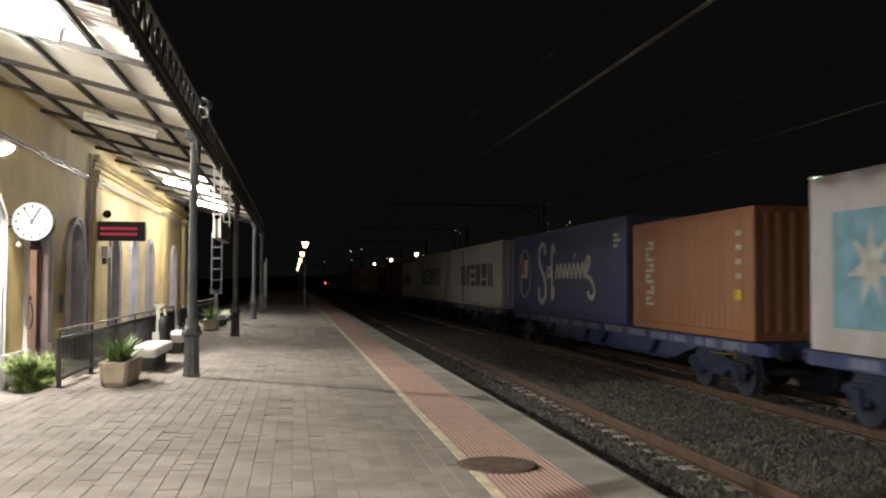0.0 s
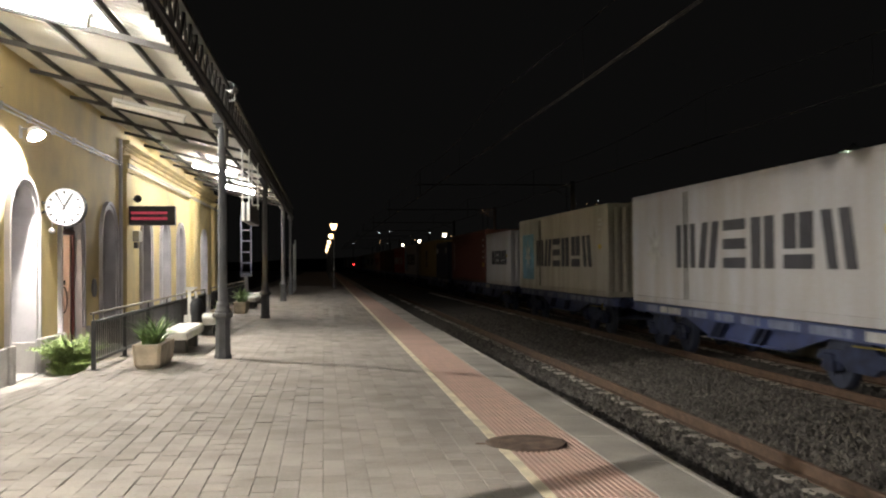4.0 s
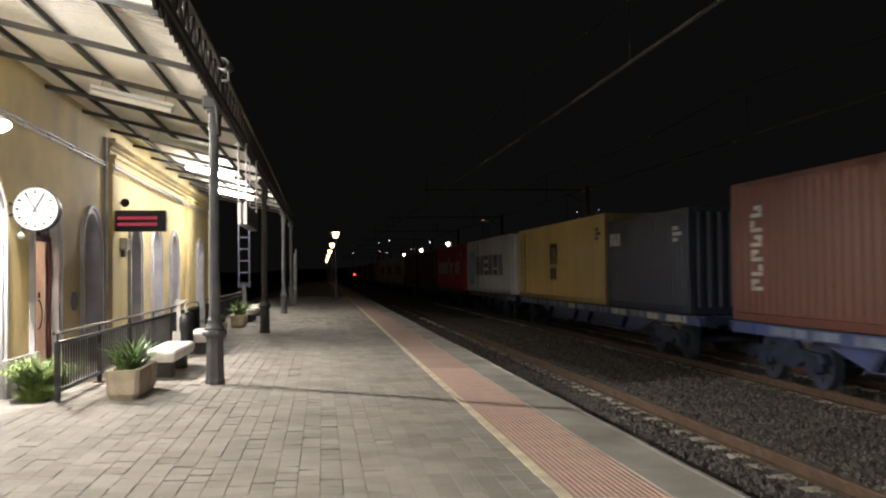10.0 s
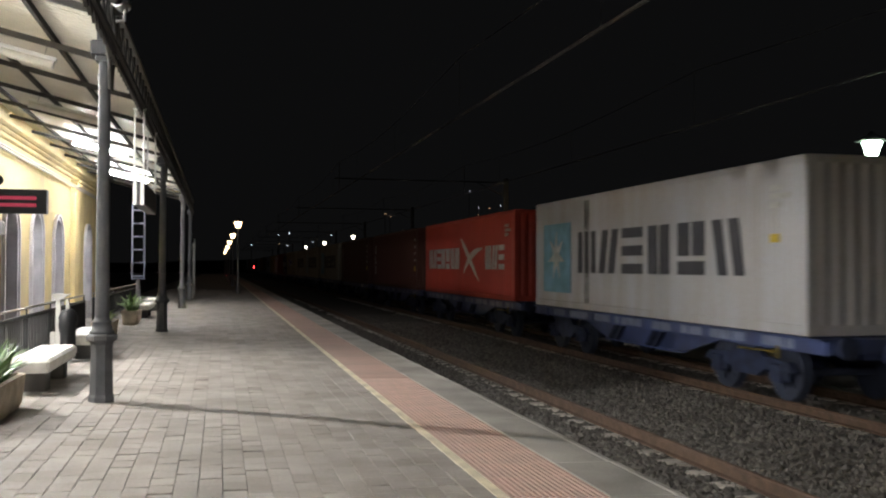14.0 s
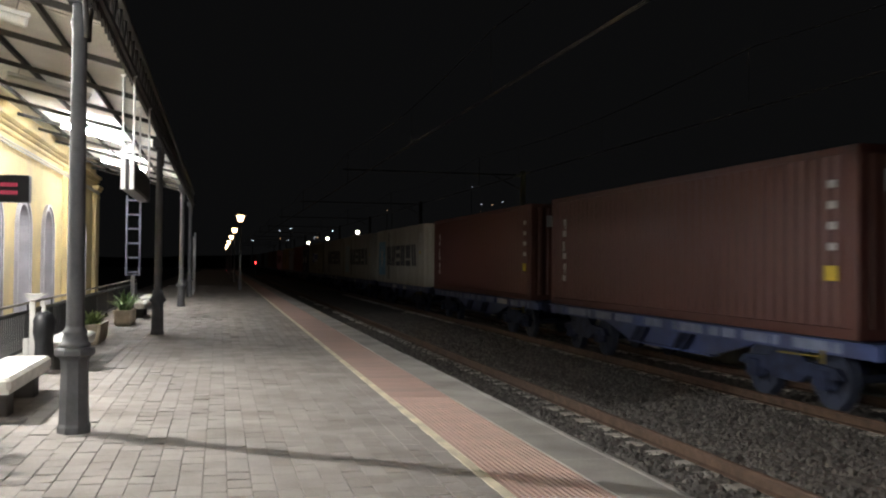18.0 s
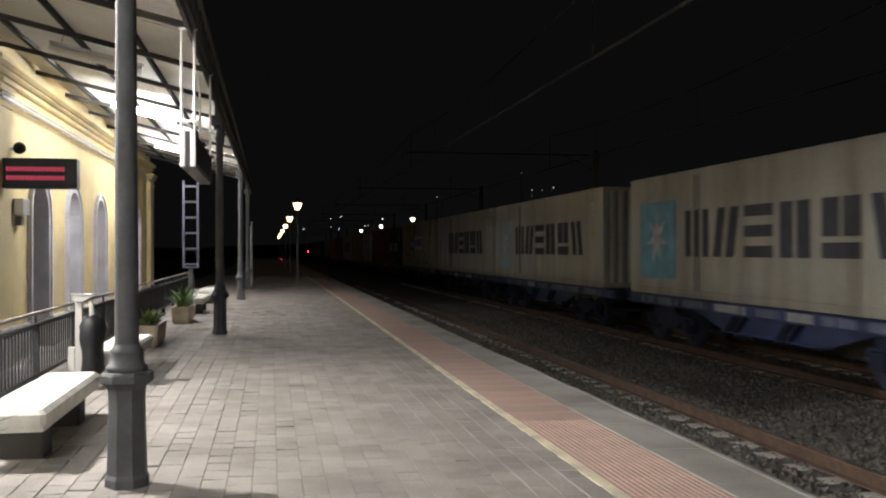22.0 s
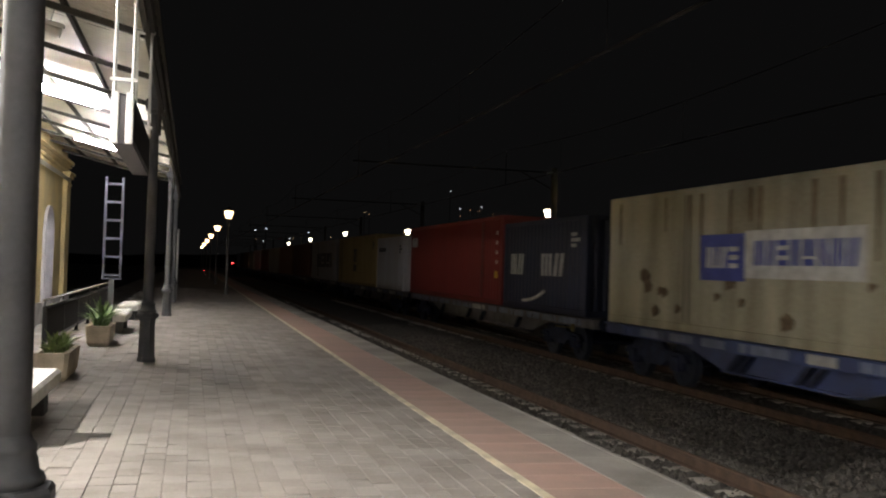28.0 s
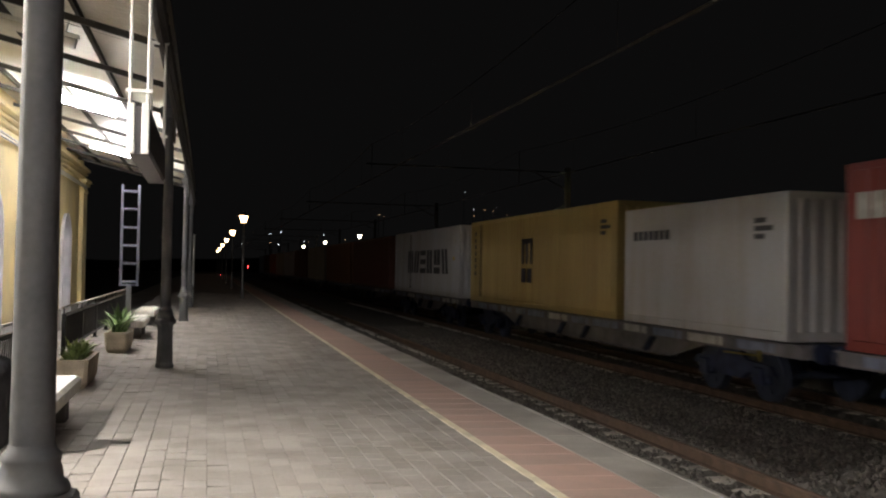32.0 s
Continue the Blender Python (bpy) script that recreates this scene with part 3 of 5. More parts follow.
# hall lamp inside the open doorway
hl = thing("hall_lamp", (WALL - 1.3, 18.9, 2.75), "warm ceiling lamp inside the waiting hall", "lamp")
part("lamp_glass", Shape().lathe([(0.05, 0.05), (0.22, 0.03), (0.26, -0.06), (0.1, -0.12)], 20), ROOM_GLOW, hl)
part("hall_ceiling", Shape().box(-3, 0.8, -1.6, 3.4, 0.06, 0.1), WHITE_METAL, hl)

# plinth along the wall, cut at the openings
y = -13.6
for a, b, top, foot, kind in OPENINGS + [(44.0, 44.0, 0, 0, "")]:
    if a - 0.25 > y:
        part("plinth_length", Shape().box(WALL, WALL + 0.08, y, a - 0.25, BASE, 0.14, c=0.015), PLINTH, building)
    y = b + 0.25

# pilasters with capitals
for yc, w in ((25.0, 0.7), (37.0, 1.0), (43.5, 0.9), (15.0, 0.8)):
    pl = thing("pilaster", (WALL, yc, 0), "ochre pilaster with a moulded capital", "pilaster", "pilasters", "structure")
    part("shaft", Shape().box(0.002, 0.14, -w / 2, w / 2, BASE, 4.0, c=0.012), OCHRE, pl)
    part("base_block", Shape().box(0.002, 0.2, -w / 2 - 0.06, w / 2 + 0.06, BASE, 0.2, c=0.02), PLINTH, pl)
    for k, (z0, z1, o) in enumerate(((3.72, 3.80, 0.03), (3.95, 4.06, 0.07), (4.06, 4.14, 0.12))):
        part("capital_step", Shape().box(0.002, 0.14 + o, -w / 2 - o, w / 2 + o, z0, z1, c=0.012), OCHRE, pl)

# cornice mouldings under the canopy
for z0, z1, o in ((4.16, 4.26, 0.10), (4.30, 4.36, 0.15), (4.40, 4.52, 0.22)):
    structure("cornice", Shape().prism([(WALL - 0.01, z0), (WALL + o * 0.6, z0), (WALL + o, z0 + 0.03), (WALL + o, z1 - 0.02), (WALL + o - 0.02, z1), (WALL - 0.01, z1)], 1, 24.6, 43.98), OCHRE, "moulded ochre cornice strip high on the wall", "cornice")

# conduits along the wall
for k, z in enumerate((3.86, 3.93)):
    tr = thing("conduit", (WALL + 0.05, 0, z), "pale cable conduit clipped along the wall", "conduit", "conduits")
    part("pipe", Shape().tube((0, -13.0, 0), (0, 24.6, 0), 0.022, n=8).tube((0.12, 24.7, 0), (0.12, 43.5, 0), 0.022, n=8), CONDUIT, tr)
    for j in range(26):
        part("clip", Shape().box(-0.052, 0.026, -0.02, 0.02, -0.03, 0.03), GALV, tr, at=(0, -12 + j * 1.4, 0))
pd = thing("down_pipe", (WALL + 0.06, 24.35, 0), "grey rainwater pipe down the wall", "pipe")
part("pipe", Shape().tube((0, 0, BASE), (0, 0, 4.5), 0.045, n=10), STONE, pd)

# round dark plaque, boxes, speaker and camera on the wall
pq = thing("wall_plaque", pose(WALL, 21.9, 0.93, 0, 90, 0), "round dark plaque on the ochre wall", "plaque")
part("disc", Shape().lathe([(0.20, 0), (0.20, 0.03), (0.16, 0.04), (0.0, 0.04)], 24), DARK_DOOR, pq)
bx = thing("wall_box", (WALL, 26.25, 2.12), "grey electrical box on the wall", "box")
part("case", Shape().box(0, 0.16, -0.22, 0.22, -0.08, 0.2, c=0.01), GALV, bx)
part("lower_case", Shape().box(0, 0.1, -0.1, 0.1, -0.26, -0.1, c=0.01), DARK_DOOR, bx)
sp = thing("wall_speaker", pose(WALL + 0.24, 25.6, 3.12, 90, 0, 0), "dark horn loudspeaker on a wall bracket", "speaker")
part("horn", Shape().lathe([(0.04, -0.16), (0.06, -0.08), (0.095, 0.09), (0.10, 0.12), (0.07, 0.08), (0.0, 0.02)], 20), BLACK, sp)
part("bracket", Shape().box(-0.24, 0.0, -0.02, 0.02, -0.05, -0.01), GALV, sp)
ps = thing("wall_sensor", (WALL, 29.6, 3.1), "small white sensor on the wall", "sensor")
part("case", Shape().box(0, 0.12, -0.05, 0.05, -0.06, 0.06, c=0.01), WHITE_METAL, ps)
part("arm", Shape().box(0, 0.04, -0.02, 0.02, -0.14, -0.06), WHITE_METAL, ps)

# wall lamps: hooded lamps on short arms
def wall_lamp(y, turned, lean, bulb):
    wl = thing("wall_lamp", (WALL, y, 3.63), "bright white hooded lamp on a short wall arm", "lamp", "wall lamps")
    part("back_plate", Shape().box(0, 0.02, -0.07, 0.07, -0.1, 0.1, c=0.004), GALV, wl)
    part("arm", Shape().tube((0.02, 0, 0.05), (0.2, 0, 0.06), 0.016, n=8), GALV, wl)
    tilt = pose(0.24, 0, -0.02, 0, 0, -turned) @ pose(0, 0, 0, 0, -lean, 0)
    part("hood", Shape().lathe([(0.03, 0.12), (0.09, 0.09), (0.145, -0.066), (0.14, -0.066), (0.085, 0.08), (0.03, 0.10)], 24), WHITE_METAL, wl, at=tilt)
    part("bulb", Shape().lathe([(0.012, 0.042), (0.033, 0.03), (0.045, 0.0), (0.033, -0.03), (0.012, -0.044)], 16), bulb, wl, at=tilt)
# -12.2 and 2.8 are out of view; -12.2 is added to extend the row
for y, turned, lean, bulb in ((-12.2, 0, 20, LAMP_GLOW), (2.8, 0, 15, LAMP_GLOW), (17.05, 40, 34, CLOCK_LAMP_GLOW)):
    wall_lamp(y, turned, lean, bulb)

# station clock, double faced, on a wall bracket
ck = thing("station_clock", (WALL + 0.42, 18.2, 2.45), "round white double-faced station clock on a bracket", "clock")
part("rim", Shape().tube((0, -0.10, 0), (0, 0.10, 0), 0.345, n=40), BLACK, ck, "black rim")
part("dial", Shape().tube((0, -0.112, 0), (0, 0.112, 0), 0.325, n=40), CLOCK_FACE, ck, "white dial")
for h in range(12):
    a = math.radians(30 * h)
    l0 = 0.235
    m = Shape().box(-0.021, 0.021, -0.117, -0.1125, l0, 0.295)
    part("hour_mark", m, BLACK, ck, at=pose(0, 0, 0, 0, 30 * h, 0))
part("hour_hand", Shape().box(-0.023, 0.023, -0.123, -0.118, -0.06, 0.235), BLACK, ck, at=pose(0, 0, 0, 0, 30, 0))
part("minute_hand", Shape().box(-0.014, 0.014, -0.130, -0.125, -0.06, 0.25), BLACK, ck, at=pose(0, 0, 0, 0, 330, 0))
part("hub", Shape().tube((0, -0.134, 0), (0, -0.117, 0), 0.025, n=12), BLACK, ck)
part("signal_bell", Shape().lathe([(0.02, -0.46), (0.055, -0.44), (0.06, -0.39), (0.03, -0.36)], 14, x=-0.24).box(-0.25, -0.23, -0.01, 0.01, -0.37, -0.26), GALV, ck, "small round bell below the clock")
for z in (-0.1, 0.1):
    part("bracket", Shape().tube((-0.42, 0, z), (-0.32, 0, z / 2), 0.02, n=8), BLACK, ck)

# departure display hung at right angles to the wall
dd = thing("departure_display", (-4.29, 24.95, 2.655), "black departure display with two red lines of letters", "display")
part("housing", Shape().box(-0.56, 0.56, -0.12, 0.12, -0.24, 0.24, c=0.015), BLACK, dd)
part("bezel", Shape().box(-0.56, 0.56, -0.135, -0.12, 0.15, 0.235).box(-0.56, 0.56, -0.135, -0.12, -0.235, -0.17).box(0.42, 0.56, -0.135, -0.12, -0.17, 0.15), BLACK, dd)
for row, z in enumerate((0.03, -0.11)):
    for k in range(22):
        part("led_bar", Shape().box(-0.50 + 0.04 * k, -0.474 + 0.04 * k, -0.126, -0.121, z, z + 0.07), LED_RED, dd)
part("wall_bracket", Shape().box(-0.71, -0.56, -0.06, 0.06, -0.1, 0.1), TRUSS_PAINT, dd)

# ---- canopy ----
COL_X = -1.52
EAVE_X, EAVE_Z, RIDGE_Z = -1.46, 4.05, 4.88
CY0, CY1 = -9.0, 43.5


def roof_z(x):
    return RIDGE_Z + (x - WALL) * (EAVE_Z - RIDGE_Z) / (EAVE_X - WALL)


canopy = thing("canopy", (0, 0, 0), "platform canopy of white corrugated sheet on dark iron framing", "canopy", kind="structure")
# corrugated sheets, ribs running down the slope
def sheet_mesh(y0, y1):
    pitch = 0.15
    n = int(round((y1 - y0) / pitch))
    v, f = [], []
    prof = []
    for k in range(n):
        prof += [(y0 + pitch * k, 0.0), (y0 + pitch * (k + 0.38), 0.0), (y0 + pitch * (k + 0.5), 0.03), (y0 + pitch * (k + 0.88), 0.03)]
    prof.append((y1, 0.0))
    for y, dz in prof:
        for x in (WALL + 0.01, EAVE_X):
            v.append((x, y, roof_z(x) + dz))
            v.append((x, y, roof_z(x) + dz + 0.012))
    for k in range(len(prof) - 1):
        i = 4 * k
        f += [(i, i + 2, i + 6, i + 4), (i + 1, i + 5, i + 7, i + 3)]
    return Shape().add(v, f)
for y in np.arange(CY0, CY1 - 0.1, 2.5):
    part("roof_sheet", sheet_mesh(y, min(y + 2.5, CY1)), SHEET, canopy)
for x in (-2.42, -3.4, -4.4):
    z = roof_z(x)
    part("purlin", Shape().box(x - 0.024, x + 0.024, CY0, CY1, z - 0.09, z - 0.01), TRUSS_PAINT, canopy)
for y in np.arange(CY0 + 1.5, CY1, 2.5):
    p = [(WALL + 0.02, roof_z(WALL) - 0.09), (EAVE_X - 0.05, roof_z(EAVE_X) - 0.09), (EAVE_X - 0.05, roof_z(EAVE_X) - 0.165), (WALL + 0.02, roof_z(WALL) - 0.165)]
    part("rafter", Shape().prism(p, 1, y - 0.024, y + 0.024), TRUSS_PAINT, canopy)
# lattice girder along the columns
g = Shape()
GX = -1.42
g.box(GX - 0.05, GX + 0.05, CY0, CY1, 3.93, 3.99)
g.box(GX - 0.05, GX + 0.05, CY0, CY1, 3.52, 3.58)
part("girder_chords", g, TRUSS_PAINT, canopy)
y = CY0
while y < CY1 - 0.45:
    g = Shape()
    g.tube((GX, y, 3.57), (GX, y + 0.23, 3.94), 0.022, n=6)
    g.tube((GX, y + 0.23, 3.94), (GX, y + 0.46, 3.57), 0.022, n=6)
    part("lattice_bar", g, TRUSS_PAINT, canopy)
    y += 0.46
# scalloped fringe under the girder
def fringe(y0, n):
    m = Shape()
    for k in range(n):
        y = y0 + 0.25 * k
        m.prism([(y, 3.53), (y + 0.25, 3.53), (y + 0.22, 3.46), (y + 0.125, 3.41), (y + 0.03, 3.46)], 0, GX - 0.015, GX + 0.015)
    return m
for y in np.arange(CY0, CY1 - 2.4, 2.5):
    part("fringe", fringe(y, 10), TRUSS_PAINT, canopy)

# cast-iron columns
def column(y):
    c = thing("canopy_column", (COL_X, y, deck(COL_X)), "dark grey cast-iron canopy column on an octagonal pedestal", "column", "canopy columns")
    part("pedestal", Shape().lathe([(0.129, 0), (0.129, 0.05), (0.118, 0.075), (0.106, 0.50), (0.111, 0.57), (0.124, 0.60)], 8, turn=math.pi / 8, smooth=False), GRAPHITE, c)
    part("cap_plate", Shape().lathe([(0.136, 0.60), (0.156, 0.615), (0.156, 0.655), (0.145, 0.67), (0.127, 0.675)], 8, turn=math.pi / 8, smooth=False), GRAPHITE, c)
    part("flange", Shape().lathe([(0.115, 0.675), (0.122, 0.69), (0.115, 0.708), (0.102, 0.715), (0.097, 0.75), (0.088, 0.775), (0.093, 0.785), (0.093, 0.80), (0.079, 0.815), (0.072, 0.835)], 20), GRAPHITE, c)
    part("shaft", Shape().lathe([(0.070, 0.83), (0.067, 1.4), (0.058, 3.2), (0.068, 3.22), (0.068, 3.27), (0.056, 3.29), (0.056, 3.42)], 18), GRAPHITE, c)
    part("capital", Shape().box(-0.085, 0.085, -0.085, 0.085, 3.40, 3.46, c=0.01).box(-0.125, 0.125, -0.125, 0.125, 3.46, 3.60, c=0.015).box(-0.07, 0.07, -0.07, 0.07, 3.60, 3.92), GRAPHITE, c)
    for sgn in (-1, 1):
        b = Shape()
        prev = None
        for k in range(9):
            a = math.pi / 2 * k / 8
            q = (0.06, sgn * (0.07 + 0.34 * (1 - math.cos(a))), 3.12 + 0.38 * math.sin(a))
            if prev:
                b.tube(prev, q, 0.022, n=6, caps=False)
            prev = q
        part("bracket", b, TRUSS_PAINT, c)
    return c
for y in (-5.0, 5.0, 15.0, 25.0, 35.7, 43.3):
    column(y)

# tube lights under the sheets
def tube_light(x, y, lit):
    z = roof_z(x)
    tl = thing("tube_light", pose(x, y, z - 0.27, 0, 13.2, 0), "lit white fluorescent fitting under the canopy" if lit else "unlit fluorescent fitting under the canopy", "light fitting", "canopy lights")
    part("housing", Shape().box(-0.66, 0.66, -0.045, 0.045, 0.05, 0.10, c=0.01), WHITE_METAL, tl)
    part("diffuser", Shape().tube((-0.62, 0, 0.0), (0.62, 0, 0.0), 0.058, n=14), (NEW_TUBE_GLOW if y > 20 else TUBE_GLOW) if lit else SHEET, tl)
    for xx in (-0.64, 0.62):
        part("end_cap", Shape().tube((xx, 0, 0.0), (xx + 0.02, 0, 0.0), 0.064, n=14), WHITE_METAL, tl)
    for xx in (-0.5, 0.5):
        part("hanger", Shape().tube((xx, 0, 0.10), (xx, 0, 0.26), 0.008, n=6), GALV, tl)
for y, lit in ((-6.0, False), (2.0, False), (11.4, True), (18.2, False), (23.2, False), (28.4, True), (35.3, True)):
    tube_light(-3.15, y, lit)

# round camera on the capital
cc = thing("security_camera", (COL_X + 0.15, 14.75, 3.9), "grey tubular security camera on a bracket", "camera")
part("arm", Shape().tube((-0.15, 0.1, -0.1), (0.06, 0, -0.1), 0.016, n=8).tube((0.06, 0, -0.1), (0.06, 0, 0.02), 0.014, n=8), GALV, cc)
part("body", Shape().tube((0.04, 0.12, 0.08), (0.0, -0.16, 0.07), 0.075, n=18), GALV, cc)
part("lens", Shape().tube((0.0, -0.161, 0.07), (-0.001, -0.175, 0.07), 0.06, n=18), BLACK, cc)

# long sign box hung from the girder on white tubes
sg = thing("hanging_sign", (-1.455, 18.35, 2.215), "dark boxed platform sign hung on white tubes", "sign")
for x0 in (-0.075, 0.02):
    part("end_frame", Shape().box(x0, x0 + 0.05, -0.02, 0.02, 0.0, 0.35, c=0.005), WHITE_METAL, sg, "white edge")
part("case", Shape().box(-0.07, 0.065, 0.02, 2.4, 0.0, 0.34, c=0.01), DARK_DOOR, sg)
part("face", Shape().box(0.065, 0.075, 0.06, 2.36, 0.03, 0.31), BLACK, sg)
for yy in (0.0, 2.3):
    for xx in (-0.06, 0.06):
        part("tube", Shape().tube((xx, yy, 0.33), (xx, yy, 1.315), 0.013, n=8), WHITE_METAL, sg)
    for z in (0.42, 1.295):
        part("cross_bar", Shape().box(-0.09, 0.09, yy - 0.015, yy + 0.015, z, z + 0.025), WHITE_METAL, sg)

# ---- platform furniture ----
def fence(name, y0, y1, x):
    f = thing(name, (x, y0, deck(x)), "dark steel railing with upright bars along the platform", "railing", "railings")
    L = y1 - y0
    n = max(2, int(round(L / 1.85)) + 1)
    for k in range(n):
        y = L * k / (n - 1)
        part("post", Shape().box(-0.03, 0.03, y - 0.02, y + 0.02, 0, 0.64, c=0.004), BLACK, f)
        part("rail_stub", Shape().tube((0, y, 0.63), (0, y, 0.725), 0.012, n=8), BLACK, f)
        part("foot", Shape().box(-0.06, 0.06, y - 0.06, y + 0.06, 0, 0.012), BLACK, f)
    part("top_rail", Shape().tube((0, -0.14, 0.735), (0, L, 0.735), 0.019, n=10), HANDRAIL, f, "worn brown handrail")
    part("upper_rail", Shape().box(-0.022, 0.022, 0, L, 0.60, 0.64), BLACK, f)
    part("lower_rail", Shape().box(-0.02, 0.02, 0, L, 0.10, 0.14), BLACK, f)
    bar = Shape().tube((0, 0, 0.14), (0, 0, 0.60), 0.009, n=5, caps=False).mesh("bar", BLACK)
    for k in range(min(int(L / 0.11), 110)):
        part("bar", bar, BLACK, f, at=(0, 0.1 + 0.11 * k, 0))
    return f
fence("railing", 13.45, 24.6, -2.98)
fence("railing", 26.2, 38.0, -3.0)


def bench(y, x=-2.42):
    b = thing("stone_bench", (x, y, deck(x)), "white terrazzo bench slab on dark stone supports", "bench", "benches")
    part("slab", Shape().box(-0.205, 0.205, 0.02, 1.9, 0.22, 0.26).box(-0.22, 0.22, 0.0, 1.92, 0.26, 0.36, c=0.03), MARBLE, b)
    for yy in (0.25, 1.4):
        part("support", Shape().box(-0.15, 0.15, yy, yy + 0.25, 0, 0.225, c=0.01), DARK_STONE, b, "dark stone support")
    return b
for y in (15.5, 19.0, 29.6, 33.4):
    bench(y, -2.31)


def blade_plant(seed, count, length, mat, spread=0.25, droop=1.0, width=0.03):
    """Strap leaves rising and bending outwards."""
    rr = random.Random(seed)
    m = Shape()
    for k in range(count):
        a = rr.uniform(0, 2 * math.pi)
        bx, by = rr.uniform(-spread, spread) * 0.6, rr.uniform(-spread, spread)
        L = length * rr.uniform(0.6, 1.1)
        w = width * rr.uniform(0.7, 1.3)
        lean = rr.uniform(0.25, 1.0) * droop
        pts = []
        for j in range(5):
            t = j / 4
            r = L * lean * t * (0.4 + 0.6 * t)
            z = L * (t - 0.45 * lean * t * t)
            pts.append((bx + r * math.cos(a), by + r * math.sin(a), z, w * (1 - t) ** 0.6 * (0.5 + t) + 0.002))
        v = []
        for px, py, pz, pw in pts:
            v += [(px - pw * math.sin(a), py + pw * math.cos(a), pz), (px, py, pz - pw * 0.4), (px + pw * math.sin(a), py - pw * math.cos(a), pz)]
        f = []
        for j in range(4):
            i = 3 * j
            f += [(i, i + 1, i + 4, i + 3), (i + 1, i + 2, i + 5, i + 4)]
        m.add(v, f, smooth=True)
    return m


def planter(y, x, seed, lush):
    p = thing("planter", (x, y, deck(x)), "washed concrete planter trough with leafy green plants" if lush else "washed concrete planter trough with low grey-green plants", "planter", "planters")
    def ring(o, z):
        w, l, c = 0.165 + o, 0.56 + o, 0.04
        return [(-w + c, -l, z), (w - c, -l, z), (w, -l + c, z), (w, l - c, z), (w - c, l, z), (-w + c, l, z), (-w, l - c, z), (-w, -l + c, z)]
    v = ring(-0.03, 0) + ring(0.0, 0.06) + ring(0.02, 0.32) + ring(-0.03, 0.325) + ring(-0.04, 0.26)
    f = [tuple(range(7, -1, -1)), tuple(range(32, 40))]
    for k in range(4):
        f += [(8 * k + i, 8 * k + (i + 1) % 8, 8 * k + 8 + (i + 1) % 8, 8 * k + 8 + i) for i in range(8)]
    part("trough", Shape().add(v, f), PLANTER_MAT, p)
    part("soil", Shape().add(ring(-0.042, 0.275), [tuple(range(8))]), EARTH, p)
    for k, (yy, tall) in enumerate(((-0.34, 0.75), (-0.05, 1.12), (0.30, 0.95))):
        part("plant", blade_plant(seed + k, 34 if lush else 30, (0.46 if lush else 0.28) * tall, LEAF, 0.12, 0.95, 0.030), LEAF if lush else FERN, p, at=(0, yy, 0.27))
    return p
planter(14.1, -2.34, 10, True)
planter(23.2, -2.42, 20, False)
planter(27.5, -2.33, 30, True)

# fern tub by the wall: arching fronds with rows of leaflets
def fern(seed, fronds, length):
    rr = random.Random(seed)
    m = Shape()
    for k in range(fronds):
        a = rr.uniform(0, 2 * math.pi)
        L = length * rr.uniform(0.6, 1.1)
        lean = rr.uniform(0.3, 1.0)
        bx, by = rr.uniform(-0.12, 0.12), rr.uniform(-0.2, 0.2)
        ca, sa = math.cos(a), math.sin(a)
        n = 11
        for j in range(1, n):
            t = j / n
            r, z = L * lean * t * (0.5 + 0.5 * t), L * (t - 0.6 * lean * t * t)
            w = 0.10 * math.sin(math.pi * (0.12 + 0.85 * t)) + 0.015
            cx, cy = bx + r * ca, by + r * sa
            for sg_ in (-1, 1):
                ex, ey = cx + sg_ * -sa * w + ca * w * 0.5, cy + sg_ * ca * w + sa * w * 0.5
                d = 0.018
                m.add([(cx - ca * d, cy - sa * d, z), ((cx + ex) / 2 + ca * d, (cy + ey) / 2 + sa * d, z + 0.012), (ex, ey, z - 0.02), ((cx + ex) / 2 - ca * d, (cy + ey) / 2 - sa * d, z + 0.006)], [(0, 1, 2, 3)])
    return m
ft = thing("fern_tub", (-4.4, 17.65, -0.46), "bushy yellow-green fern in a low tub beside the wall", "plant")
part("tub", Shape().lathe([(0.16, 0), (0.20, 0.20), (0.21, 0.22), (0.17, 0.18)], 18), DARK_STONE, ft)
part("foliage", fern(77, 220, 0.64), FERN, ft, at=(0, 0, 0.18))
part("foliage", fern(78, 130, 0.40), FERN, ft, at=(0.10, -0.08, 0.06))
part("foliage", fern(79, 130, 0.50), FERN, ft, at=(0.05, 0.22, 0.06))
part("foliage", fern(80, 110, 0.34), FERN, ft, at=(0.0, -0.1, 0.02))

# litter bin: pale post with a hood and a black bag
lb = thing("litter_bin", (-2.54, 18.85, deck(-2.54)), "slim pale litter bin post with a tapered hood and black bag", "bin")
part("post", Shape().prism([(-0.03, 0.0), (0.03, 0.0), (0.03, 0.86), (-0.03, 0.86)], 1, -0.03, 0.03), CONDUIT, lb, "pale upright post")
part("foot", Shape().box(-0.09, 0.06, -0.07, 0.07, 0, 0.015), CONDUIT, lb)
part("hood", Shape().prism([(-0.07, 0.93), (0.14, 0.93), (0.05, 0.87), (-0.03, 0.87)], 1, -0.08, 0.08), CONDUIT, lb, "pale tapered hood")
part("hood_rim", Shape().box(-0.08, 0.15, -0.09, 0.09, 0.93, 0.942), CONDUIT, lb)
part("paper_tag", Shape().prism([(0.10, 0.87), (0.13, 0.87), (0.14, 0.74), (0.11, 0.72)], 1, -0.06, -0.052), CONDUIT, lb, "pale strip hanging from the hood")
